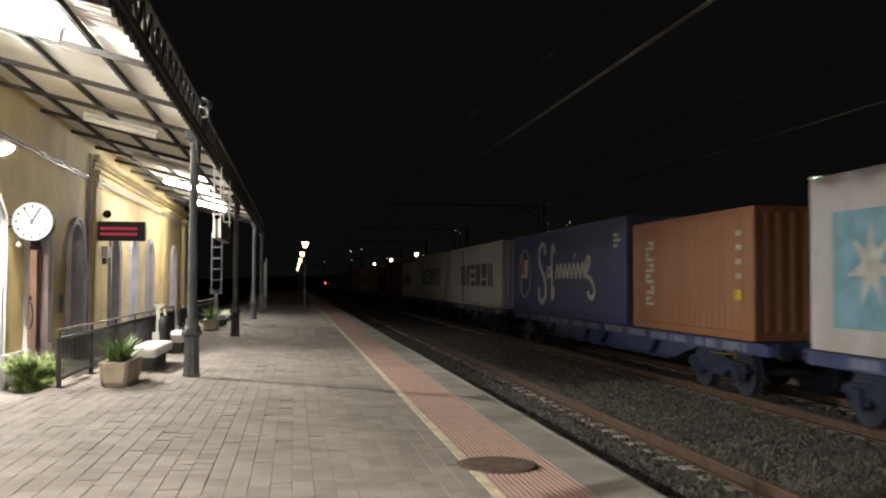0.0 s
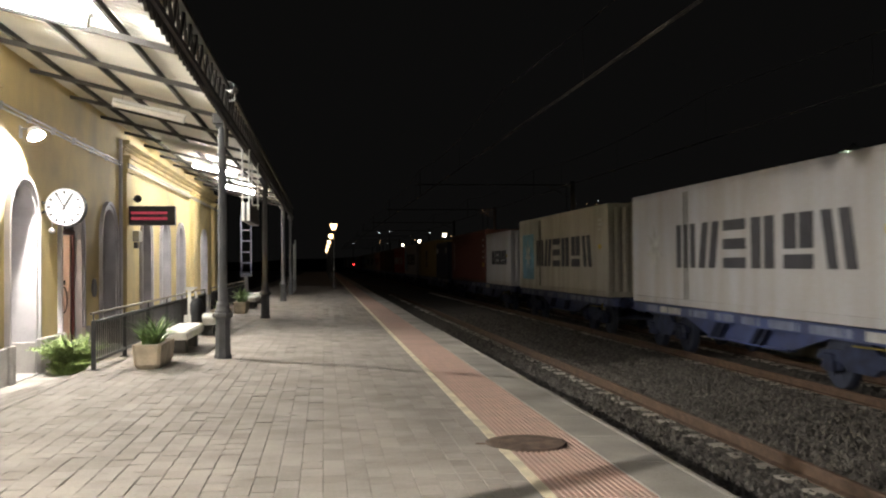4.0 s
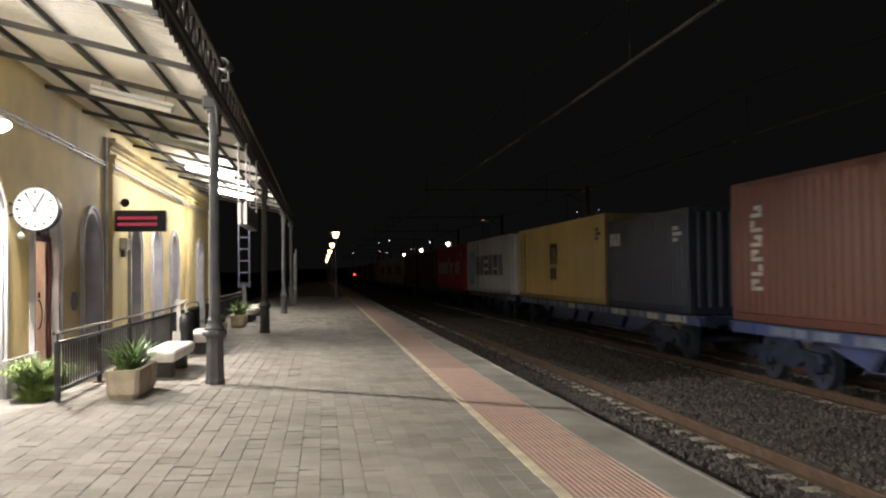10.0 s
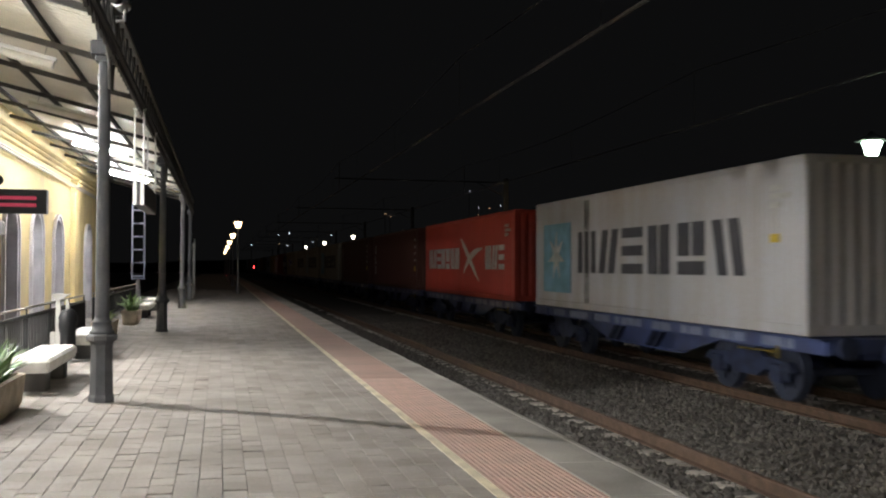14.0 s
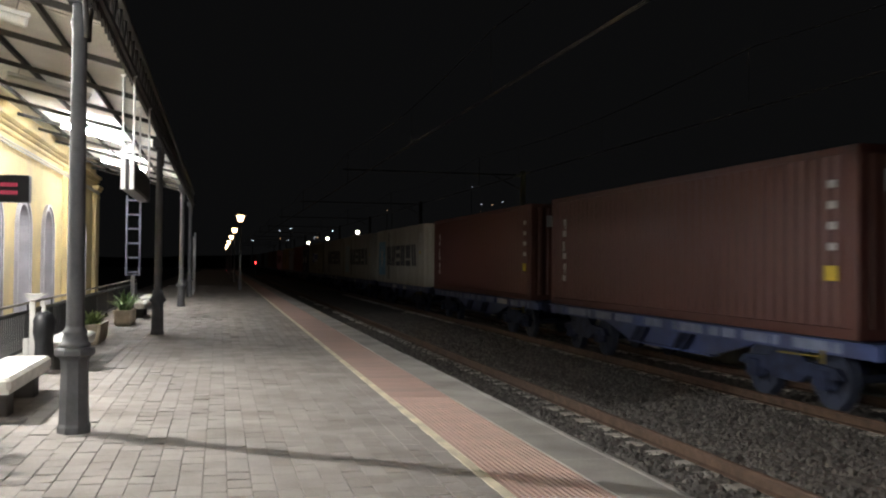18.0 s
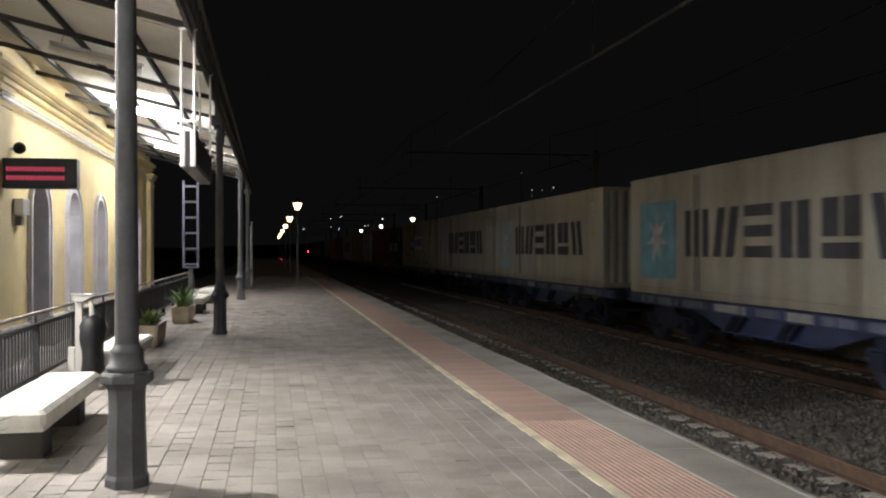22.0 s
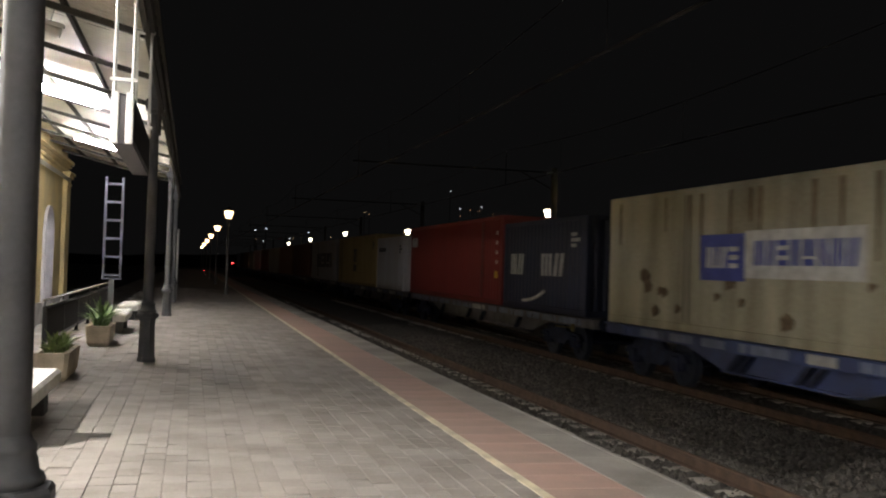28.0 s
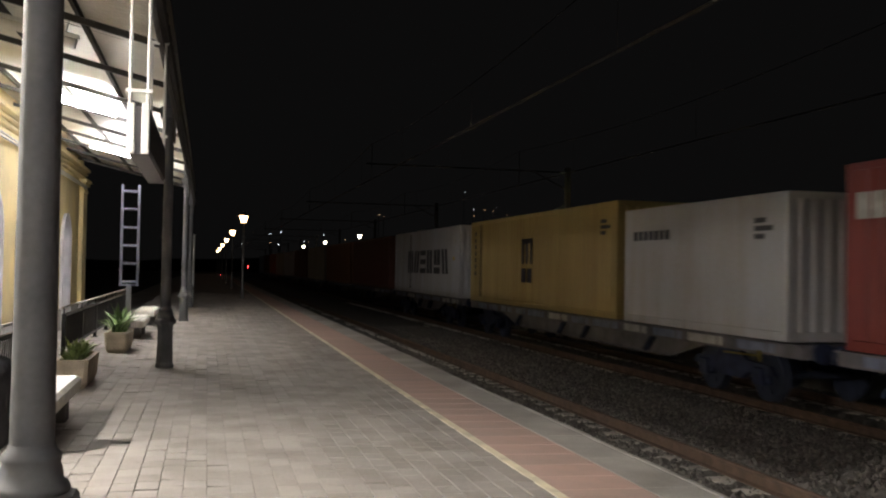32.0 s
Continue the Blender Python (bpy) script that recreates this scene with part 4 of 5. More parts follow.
part("bag_arm", Shape().tube((0.02, 0, 0.70), (0.14, 0, 0.72), 0.012, n=6).tube((0.14, 0, 0.72), (0.13, 0, 0.84), 0.010, n=6), CONDUIT, lb)
rr = random.Random(31)
bag = Shape()
rows = [(0.05, 0.08), (0.10, 0.12), (0.115, 0.25), (0.10, 0.38), (0.12, 0.50), (0.125, 0.62), (0.09, 0.70), (0.04, 0.73)]
v = [(0.12 + r * rr.uniform(0.82, 1.15) * math.cos(2 * math.pi * i / 14), r * 1.1 * rr.uniform(0.85, 1.15) * math.sin(2 * math.pi * i / 14), z + rr.uniform(-0.015, 0.015)) for r, z in rows for i in range(14)]
f = [(14 * k + i, 14 * k + (i + 1) % 14, 14 * k + 14 + (i + 1) % 14, 14 * k + 14 + i) for k in range(7) for i in range(14)] + [tuple(range(13, -1, -1)), tuple(range(98, 112))]
part("bag", bag.add(v, f, smooth=True), BAG, lb, "crumpled black plastic bag")
part("side_plate", Shape().box(-0.10, -0.035, -0.03, 0.03, 0.12, 0.42, c=0.006), CONDUIT, lb, "pale plate on the post")

# ladder on a single foot by the railing
lm = thing("ladder_stand", (-2.35, 29.35, deck(-2.35)), "narrow blue-grey ladder frame on a single foot", "ladder")
part("foot", Shape().box(-0.045, 0.045, -0.045, 0.045, 0, 1.02, c=0.006).box(-0.11, 0.11, -0.11, 0.11, 0, 0.02), MAST, lm)
part("foot_plate", Shape().box(-0.17, 0.17, -0.05, 0.05, 1.0, 1.03), LADDER, lm)
for dx in (-0.145, 0.145):
    part("leg", Shape().box(dx - 0.02, dx + 0.02, -0.03, 0.03, 1.03, 2.85, c=0.004), LADDER, lm)
for k in range(6):
    part("rung", Shape().box(-0.125, 0.125, -0.022, 0.022, 1.06 + 0.33 * k, 1.10 + 0.33 * k), LADDER, lm)

# slim posts further along
for x, y, hh in ((-1.45, 45.8, 2.3), (-1.5, 50.0, 2.6)):
    sp = thing("sign_post", (x, y, deck(x)), "slim grey post at the platform edge of the garden", "post", "posts")
    part("pole", Shape().tube((0, 0, 0), (0, 0, hh), 0.035, n=10), GALV, sp)
    part("cap", Shape().tube((0, 0, hh), (0, 0, hh + 0.03), 0.045, n=10), GALV, sp)


# ---- street lamps ----
def street_lamp(x, y, z0, hh, warm):
    sl = thing("street_lamp", (x, y, z0), "lit lantern on a tall post beside the platform" if warm else "lit pale lantern on a post of the far platform", "street lamp", "platform lamps")
    part("post", Shape().lathe([(0.10, 0), (0.10, 0.3), (0.06, 0.4), (0.045, hh - 0.3)], 12), MAST, sl)
    part("lantern", Shape().lathe([(0.10, hh - 0.30), (0.19, hh - 0.02), (0.17, hh)], 12), STREET_GLOW if warm else GREEN_STREET_GLOW if y < 30 else PALE_STREET_GLOW, sl, "glowing lantern glass")
    part("hat", Shape().lathe([(0.32, hh), (0.30, hh + 0.03), (0.10, hh + 0.12), (0.02, hh + 0.2)], 16), MAST, sl)
    return sl
for y in (53.0, 71.0, 90.0, 110.0, 132.0, 156.0):
    street_lamp(0.55, y, deck(0.5), 3.65, True)
for y, hh in ((-2.5, 3.85), (20.5, 3.95), (43.8, 3.85), (67.0, 3.85), (91.0, 4.4), (115.0, 4.4), (139.0, 4.4)):
    street_lamp(11.9, y, -0.1, hh, False)

# far platform beyond the train
structure("far_platform", Shape().box(11.35, 16.0, -40, 200, -1.5, -0.1, c=0.02), COPING, "far platform behind the train in the dark", "platform")
# hillside and distant lamps
s = Shape()
rr = random.Random(8)
pts = [(-300, -2)]
for k in range(41):
    pts.append((-300 + 15 * k, 2 + 3 * math.sin(k * 0.35) ** 2 + rr.uniform(0, 1.5)))
pts.append((300, -2))
s.prism(pts, 1, 420, 424)
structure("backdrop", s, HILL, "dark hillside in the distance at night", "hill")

# ---- the goods train ----
TRAIN_X = sum(FAR) / 2
CAR_W = 2.44
DECK_Z = RAIL_Z + 1.13           # underside of the containers


def travelled(t):
    """Metres gone by the train since the start."""
    return 6.0129394 * t + 0.38467886 * t ** 2 / 10 - 0.2032483 * t ** 3 / 300 + 0.02757794 * t ** 4 / 10000


PAINT = {}


def paint(name, colour, dirt=0.17):
    if name not in PAINT:
        PAINT[name] = material(name + " container paint", colour, 0.55, 0.0, vary=dirt, scale=1.6, fine=18, bump=0.08, streak=True, tint=[c * (1 - dirt) * k + a for c, k, a in zip(colour, (1.0, 0.93, 0.84), (0.010, 0.008, 0.006))])
    return PAINT[name]


PALE_BLUE = material("pale blue lit sill plate", (0.24, 0.28, 0.42), 0.6, vary=0.35, scale=4)
INK = material("dark navy lettering paint", (0.05, 0.05, 0.065), 0.6)
WHITE_INK = material("white lettering paint", (0.60, 0.60, 0.585), 0.6, vary=0.3, scale=6)
SKY_INK = material("sky blue emblem paint", (0.21, 0.43, 0.58), 0.6, vary=0.3)
RED_INK = material("red emblem paint", (0.55, 0.08, 0.05), 0.6)
YELLOW_INK = material("yellow sticker", (0.70, 0.52, 0.05), 0.6)
FADED_SKY = material("faded sky blue emblem paint", (0.30, 0.42, 0.46), 0.7, vary=0.5, scale=1.2, tint=(0.42, 0.41, 0.37))
SEAM = material("shade-dark panel joint", (0.10, 0.09, 0.08), 0.85, vary=0.4)
BLUE_INK = material("blue banner paint", (0.06, 0.08, 0.38), 0.6)
RUST_INK = material("rust stains", (0.17, 0.12, 0.075), 0.9, vary=0.5, scale=9)

SMOOTH = ("grey white", "pale tan grey", "white", "navy blue", "green grey")


def corrugated_side(L, H, deep):
    """A side wall of trapezoid ribs, in y from 0 to L and z from 0 to H, facing -x at x = 0."""
    pitch = 0.278 if deep > 0.02 else 0.139
    q = pitch / 0.278
    n = int((L - 0.3) / pitch)
    y0 = (L - n * pitch) / 2
    prof = [(0.14, 0.0)]
    for k in range(n):
        y = y0 + k * pitch
        prof += [(y, 0.0), (y + 0.07 * q, 0.0), (y + 0.138 * q, deep), (y + 0.21 * q, deep)]
    prof.append((L - 0.14, 0.0))
    v, f = [], []
    for y, d in prof:
        v += [(d + 0.012, y, 0.15), (d + 0.012, y, H - 0.1)]
    for k in range(len(prof) - 1):
        i = 2 * k
        f.append((i, i + 1, i + 3, i + 2))
    return v, f


def container(s0, L, H, colour, label, emblem=None):
    """A steel box with its nearer end at s0 along the train."""
    mat = paint(*colour)
    box = thing("shipping_container", (TRAIN_X, s0, DECK_Z), label, "container", "train containers")
    w = CAR_W / 2
    v, f = corrugated_side(L, H, 0.010 if colour[0] in SMOOTH else 0.034)
    m = Shape().add([(x - w, y, z) for x, y, z in v], f)
    part("near_side", m, mat, box)
    m = Shape().add([(w - x, y, z) for x, y, z in v], f)
    part("far_side", m, mat, box)
    part("roof", Shape().box(-w + 0.03, w - 0.03, 0.03, L - 0.03, H - 0.06, H - 0.02), mat, box)
    part("floor", Shape().box(-w + 0.03, w - 0.03, 0.03, L - 0.03, 0.02, 0.14), mat, box)
    # both ends: upright ribs on one, door bars on the other
    e = Shape()
    n = 8
    prof = []
    for k in range(n):
        a = -w + 0.16 + k * (CAR_W - 0.32) / n
        q = (CAR_W - 0.32) / n
        p = [(a, 0.06), (a + 0.25 * q, 0.06), (a + 0.45 * q, 0.015), (a + 0.8 * q, 0.015), (a + q, 0.06)]
        prof += p[:4]
    prof.append((w - 0.16, 0.06))
    vv = [(x, y, z) for x, y in prof for z in (0.16, H - 0.12)]
    e.add(vv, [(2 * i, 2 * i + 1, 2 * i + 3, 2 * i + 2) for i in range(len(prof) - 1)])
    part("front_end", e, mat, box)
    part("door_end", Shape().box(-w + 0.1, w - 0.1, L - 0.07, L - 0.04, 0.14, H - 0.1), mat, box)
    for x in (-0.8, -0.3, 0.3, 0.8):
        part("lock_bar", Shape().tube((x, L - 0.02, 0.16), (x, L - 0.02, H - 0.12), 0.02, n=6), GALV, box)
    for y in (0.0, L - 0.16):
        for sx in (-1, 1):
            part("corner_post", Shape().box(sx * w - (0.16 if sx > 0 else 0), sx * w + (0.16 if sx < 0 else 0), y, y + 0.16, 0, H, c=0.015), mat, box)
    for sx in (-1, 1):
        x0, x1 = (-w, -w + 0.07) if sx < 0 else (w - 0.07, w)
        part("top_rail", Shape().box(x0, x1, 0.16, L - 0.16, H - 0.11, H, c=0.008), mat, box)
        part("bottom_rail", Shape().box(x0, x1, 0.16, L - 0.16, 0, 0.16, c=0.008), mat, box)
    for z0, z1 in ((H - 0.12, H), (0, 0.16)):
        part("end_rail", Shape().box(-w + 0.16, w - 0.16, 0.0, 0.08, z0, z1), mat, box)
    if emblem:
        emblem(box, L, H, -w - 0.006)
    return box


def plate(x, y0, y1, z0, z1):
    """Flat paint on the near side; y grows away from the camera, so the words run from y1 to y0."""
    return Shape().box(x, x + 0.012, y0, y1, z0, z1)


WORD_BLOCKS = (  # plain bars in a unit square: far foot, near foot, far head, near head, bottom, top
    ((0.0, 0.24, 0.0, 0.24, 0.0, 1.0), (0.38, 0.62, 0.38, 0.62, 0.0, 1.0), (0.76, 1.0, 0.76, 1.0, 0.0, 1.0)),
    ((0.0, 0.30, 0.20, 0.48, 0.0, 1.0), (0.50, 0.80, 0.70, 1.0, 0.0, 1.0)),
    ((0.0, 0.95, 0.0, 0.95, 0.0, 0.22), (0.0, 0.95, 0.0, 0.95, 0.39, 0.61), (0.0, 0.95, 0.0, 0.95, 0.78, 1.0)),
    ((0.0, 0.36, 0.0, 0.36, 0.0, 1.0), (0.50, 0.86, 0.50, 0.86, 0.0, 1.0)),
    ((0.0, 0.95, 0.0, 0.95, 0.0, 0.26), (0.0, 0.42, 0.0, 0.42, 0.36, 1.0), (0.53, 0.95, 0.53, 0.95, 0.36, 1.0)),
    ((0.20, 0.48, 0.0, 0.30, 0.0, 1.0), (0.70, 1.0, 0.50, 0.80, 0.0, 1.0)),
)


def big_word(box, x, y_far, width, z, hh, n, ink, turn=0):
    """n groups of plain bars of the lettering's size and weight."""
    step = width / n
    for k in range(n):
        w = step * 0.84
        yb = y_far - k * step
        for f0, f1, h0, h1, z0, z1 in WORD_BLOCKS[(k + turn) % 6]:
            part("letter_bar", Shape().prism([(yb - w * f0, z + hh * z0), (yb - w * f1, z + hh * z0), (yb - w * h1, z + hh * z1), (yb - w * h0, z + hh * z1)], 0, x, x + 0.012), ink, box)


def star(box, x, yc, zc, r, ink):
    pts = []
    for k in range(14):
        a = math.pi / 2 + math.pi * k / 7
        q = r if k % 2 == 0 else r * 0.36
        pts.append((yc + q * math.cos(a) * 0.9, zc + q * math.sin(a)))
    part("star_emblem", Shape().prism(pts, 0, x - 0.004, x + 0.006), ink, box)


def small_marks(box, L, H, x, ink=None):
    ink = ink or WHITE_INK
    for k, (y0, y1) in enumerate(((0.62, 0.95), (0.42, 0.95), (0.66, 0.95))):
        part("number_bar", plate(x, y0, y1, H - 0.50 - 0.14 * k, H - 0.41 - 0.14 * k), ink, box)


def side_seam(box, L, H, x, at):
    """Two upright strips over a panel joint, dark for the shade in its grooves."""
    for dy in (0.0, 0.17):
        part("seam_strip", plate(x - 0.004, L - at - dy - 0.035, L - at - dy, 0.17, H - 0.12), SEAM, box, "upright panel joint with its shade painted in")


def blue_star_word(square=SKY_INK, dark=INK, seam=3.55):
    def put(box, L, H, x):
        if square:
            part("emblem_square", plate(x + 0.002, L - 2.6, L - 0.65, 0.38, 2.18) if L > 8 else plate(x + 0.002, L - 1.2, L - 0.35, 0.85, 1.75), square, box)
        star(box, x - 0.004, L - 1.62 if L > 8 else L - 0.8, 1.33, 0.66 if L > 8 else 0.36, WHITE_INK)
        if L > 8:
            big_word(box, x, L - 3.1, 7.6, 0.90, 1.0, 6, dark)
            side_seam(box, L, H, x, seam)
        else:
            big_word(box, x, L - 1.55, 3.7, 0.96, 0.66, 6, dark)
        small_marks(box, L, H, x)
        part("sticker", plate(x, 0.7, 0.95, H * 0.52, H * 0.57), YELLOW_INK, box)
    return put


def script_word(box, L, H, x):
    """White script as one bent stroke, with a flag in a ring."""
    m = Shape()
    lift = [0.0]
    def stroke(pts, r=0.06):
        """A flat painted ribbon along a smoothed line."""
        for _ in range(2):
            q = [pts[0]]
            for (ay, az), (by, bz) in zip(pts, pts[1:]):
                q += [(0.75 * ay + 0.25 * by, 0.75 * az + 0.25 * bz), (0.25 * ay + 0.75 * by, 0.25 * az + 0.75 * bz)]
            pts = q + [pts[-1]]
        v = []
        for k, p in enumerate(pts):
            a, b = pts[max(k - 1, 0)], pts[min(k + 1, len(pts) - 1)]
            d = math.hypot(b[0] - a[0], b[1] - a[1]) or 1.0
            u, w = (b[0] - a[0]) / d, (b[1] - a[1]) / d
            t = r * (0.75 + 0.35 * abs(w))
            lift[0] -= 0.00004
            v += [(x + lift[0], p[0] - w * t, p[1] + u * t), (x + lift[0], p[0] + w * t, p[1] - u * t)]
        m.add(v, [(2 * k, 2 * k + 1, 2 * k + 3, 2 * k + 2) for k in range(len(pts) - 1)])
    y0 = L - 3.65
    def at(u, w):
        return (y0 - u, H * 0.5 + w)
    stroke([at(0.95, 0.62), at(0.85, 0.98), at(0.35, 0.95), at(0.08, 0.55), at(0.45, 0.12), at(1.0, -0.25), at(1.05, -0.75), at(0.55, -1.05), at(0.12, -0.8), at(0.2, -0.5)], 0.11)
    stroke([at(2.05, 0.62), at(2.0, 0.9), at(1.78, 0.85), at(1.72, 0.2), at(1.80, -0.4), at(1.72, -0.85), at(1.95, -0.8), at(2.0, -0.45)], 0.085)
    stroke([at(1.62, 0.12), at(1.3, 0.22), at(1.18, -0.05), at(1.4, -0.18), at(1.62, 0.1), at(1.68, -0.18)], 0.07)
    pts = []
    for k in range(15):
        u = 2.15 + 0.215 * k
        pts.append(at(u, -0.14 if k % 2 == 0 else 0.24))
        pts.append(at(u + 0.09, -0.16 if k % 2 == 0 else 0.22))
    stroke(pts, 0.075)
    stroke([at(4.25, 0.52), at(4.3, 0.46)], 0.09)
    stroke([at(5.3, -0.02), at(5.7, 0.28), at(5.5, 0.46), at(5.25, 0.2), at(5.35, -0.14), at(5.75, -0.2), at(6.1, -0.5), at(5.95, -0.78), at(5.55, -0.72), at(5.5, -0.55)], 0.09)
    part("script_stroke", m, WHITE_INK, box)
    r = Shape()
    n = 36
    for k in range(n):
        a, b = 2 * math.pi * k / n, 2 * math.pi * (k + 1) / n
        r.prism([(L - 1.8 + q * math.cos(c), H * 0.5 + q * math.sin(c)) for q, c in ((0.82, a), (0.86, a), (0.86, b), (0.82, b))], 0, x, x + 0.010)
    part("ring_emblem", r, WHITE_INK, box)
    part("flag_staff", plate(x - 0.004, L - 1.42, L - 1.30, H * 0.24, H * 0.76), WHITE_INK, box)
    part("flag", plate(x - 0.006, L - 2.25, L - 1.42, H * 0.44, H * 0.68), WHITE_INK, box)
    part("flag_field", plate(x - 0.012, L - 1.85, L - 1.42, H * 0.50, H * 0.68), RED_INK, box)
    small_marks(box, L, H, x)


def end_marks(box, L, H, x):
    """A column of small marks and a yellow sticker at the nearer end."""
    part("sticker", plate(x, 0.45, 0.74, H * 0.30, H * 0.38), YELLOW_INK, box)
    for k in range(4):
        part("number_bar", plate(x, 0.48, 0.66, H * (0.46 + 0.11 * k), H * (0.50 + 0.11 * k)), WHITE_INK, box)


def upright_word(wide=0.44, n=6, ink=WHITE_INK):
    """A word set upright: a stack of plain bars."""
    def put(box, L, H, x):
        pitch = H * 0.62 / n
        y1 = L - 0.88
        for k in range(n):
            z = H * 0.84 - (k + 1) * pitch
            top = z + pitch * 0.78
            part("upright_letter_bar", plate(x, y1 - wide, y1, z, z + pitch * 0.26), ink, box)
            part("upright_letter_bar", plate(x, y1 - wide * (0.3 if k % 2 else 1.0), y1 - wide * (0.0 if k % 2 else 0.7), z + pitch * 0.32, top), ink, box)
            if k % 3 != 1:
                part("upright_letter_bar", plate(x, y1 - wide * 0.64, y1 - wide * 0.36, z + pitch * 0.5, top), ink, box)
        end_marks(box, L, H, x)
        if wide < 0.3:
            for k in range(3):
                part("end_letter_bar", Shape().box(-0.75 + 0.36 * k, -0.50 + 0.36 * k, -0.012, 0.014, H - 0.66, H - 0.34), ink, box)
    return put


def corner_word(box, L, H, x):
    for k in range(3):
        part("letter_block", plate(x, L - 0.50 - 0.32 * k, L - 0.24 - 0.32 * k, H * 0.70, H * 0.84), WHITE_INK, box)
    if L > 8:
        end_marks(box, L, H, x)
        side_seam(box, L, H, x, L - 2.1)
    else:
        small_marks(box, L, H, x)


def stacked_word(box, L, H, x):
    side_seam(box, L, H, x, 1.15)
    yc = 6.25
    z = 1.1
    for k in range(3):
        part("emblem_bar", plate(x, yc - 0.50 + 0.38 * k, yc - 0.32 + 0.38 * k, z + 0.2, z + 0.92), INK, box)
    part("emblem_bar", plate(x, yc - 0.50, yc + 0.44, z + 0.80, z + 0.95), INK, box)
    for k in range(2):
        part("emblem_block", plate(x, yc - 0.45 + 0.52 * k, yc - 0.10 + 0.52 * k, z - 0.36, z + 0.06), INK, box)
    small_marks(box, L, H, x, INK)
    for k in range(7):
        part("upright_letter_bar", plate(x, L - 0.66, L - 0.52, H * 0.82 - 0.23 * k, H * 0.82 - 0.23 * k + 0.15), INK, box)


def white_word_swoosh(box, L, H, x):
    big_word(box, x, L - 0.75, 5.0, 0.96, 0.78, 7, WHITE_INK)
    m = Shape()
    def blade(p0, p1, p2, w):
        prev = None
        for k in range(9):
            t = k / 8
            q = [(1 - t) ** 2 * a + 2 * t * (1 - t) * b + t * t * c for a, b, c in zip(p0, p1, p2)]
            ww = w * math.sin(math.pi * (0.1 + 0.85 * t))
            row = [(x, q[0], q[1] + ww), (x, q[0], q[1] - ww)]
            if prev:
                m.add(prev + row, [(0, 1, 3, 2)])
            prev = row
    yc = L - 7.2
    blade((yc + 1.3, H * 0.74), (yc + 0.2, H * 0.50), (yc - 1.1, H * 0.20), 0.16)
    blade((yc + 0.9, H * 0.30), (yc + 0.1, H * 0.56), (yc - 1.5, H * 0.60), 0.14)
    part("swoosh_emblem", m, WHITE_INK, box)
    big_word(box, x, L - 9.1, 2.2, 0.96, 0.78, 3, WHITE_INK)
    small_marks(box, L, H, x)


def banner_word(box, L, H, x):
    part("banner", plate(x, 6.88, 8.3, 1.02, 1.86), BLUE_INK, box)
    part("banner", plate(x, 3.9, 6.88, 1.08, 1.90), WHITE_INK, box)
    big_word(box, x - 0.006, 8.1, 1.1, 1.25, 0.38, 3, WHITE_INK)
    big_word(box, x - 0.006, 6.6, 2.6, 1.3, 0.42, 8, BLUE_INK)
    side_seam(box, L, H, x, 3.3)
    rr = random.Random(4)
    for k in range(16):
        y, z = rr.uniform(0.5, L - 1), rr.uniform(0.2, H * 0.42)
        w = rr.uniform(0.08, 0.26)
        part("rust_patch", Shape().prism([(y, z), (y + w, z - 0.06), (y + w * 1.2, z + w * 0.6), (y + w * 0.5, z + w), (y - 0.05, z + w * 0.5)], 0, x + 0.001, x + 0.04), RUST_INK, box)
    for k in range(14):
        y = rr.uniform(0.4, L - 0.5)
        w, d = rr.uniform(0.03, 0.09), rr.uniform(0.5, 1.5)
        part("rust_streak", Shape().prism([(y, H - 0.13), (y + w, H - 0.13), (y + w * 0.7, H - 0.13 - d), (y + w * 0.4, H - 0.13 - d)], 0, x + 0.002, x + 0.04), RUST_INK, box)


def two_words(box, L, H, x):
    big_word(box, x, 5.4, 1.15, 0.98, 0.6, 2, WHITE_INK)
    big_word(box, x, 2.95, 1.7, 0.97, 0.6, 2, WHITE_INK)
    m = Shape()
    prev = None
    for k in range(9):
        t = k / 8
        q = (x, 4.3 - 1.6 * t, 0.25 + 0.3 * t * t)
        if prev:
            m.tube(prev, q, 0.05, n=5)
        prev = q
    part("swoosh_emblem", m, WHITE_INK, box)
    small_marks(box, L, H, x)


def line_word(box, L, H, x):
    for k in range(7):
        part("letter_block", plate(x, L - 0.62 - 0.24 * k, L - 0.46 - 0.24 * k, H * 0.72, H * 0.80), INK, box)
    small_marks(box, L, H, x, INK)


GREY = ("grey white", (0.53, 0.54, 0.59))
TAN = ("pale tan grey", (0.48, 0.465, 0.415), 0.3)
WHITE = ("white", (0.54, 0.55, 0.60))
ORANGE = ("orange brown", (0.34, 0.155, 0.08))
NAVY = ("navy blue", (0.045, 0.06, 0.20))
MIDNIGHT = ("midnight blue", (0.022, 0.03, 0.07))
BROWN = ("brown red", (0.135, 0.044, 0.035))
DARK_BROWN = ("dark maroon", (0.088, 0.029, 0.025))
RED = ("bright red", (0.44, 0.055, 0.040))
CRIMSON = ("crimson red", (0.22, 0.031, 0.028))
MUSTARD = ("mustard yellow", (0.43, 0.33, 0.14))
GREEN_GREY = ("green grey", (0.42, 0.40, 0.30), 0.45)
F40, F20, HC, STD = 12.19, 6.06, 2.78, 2.50

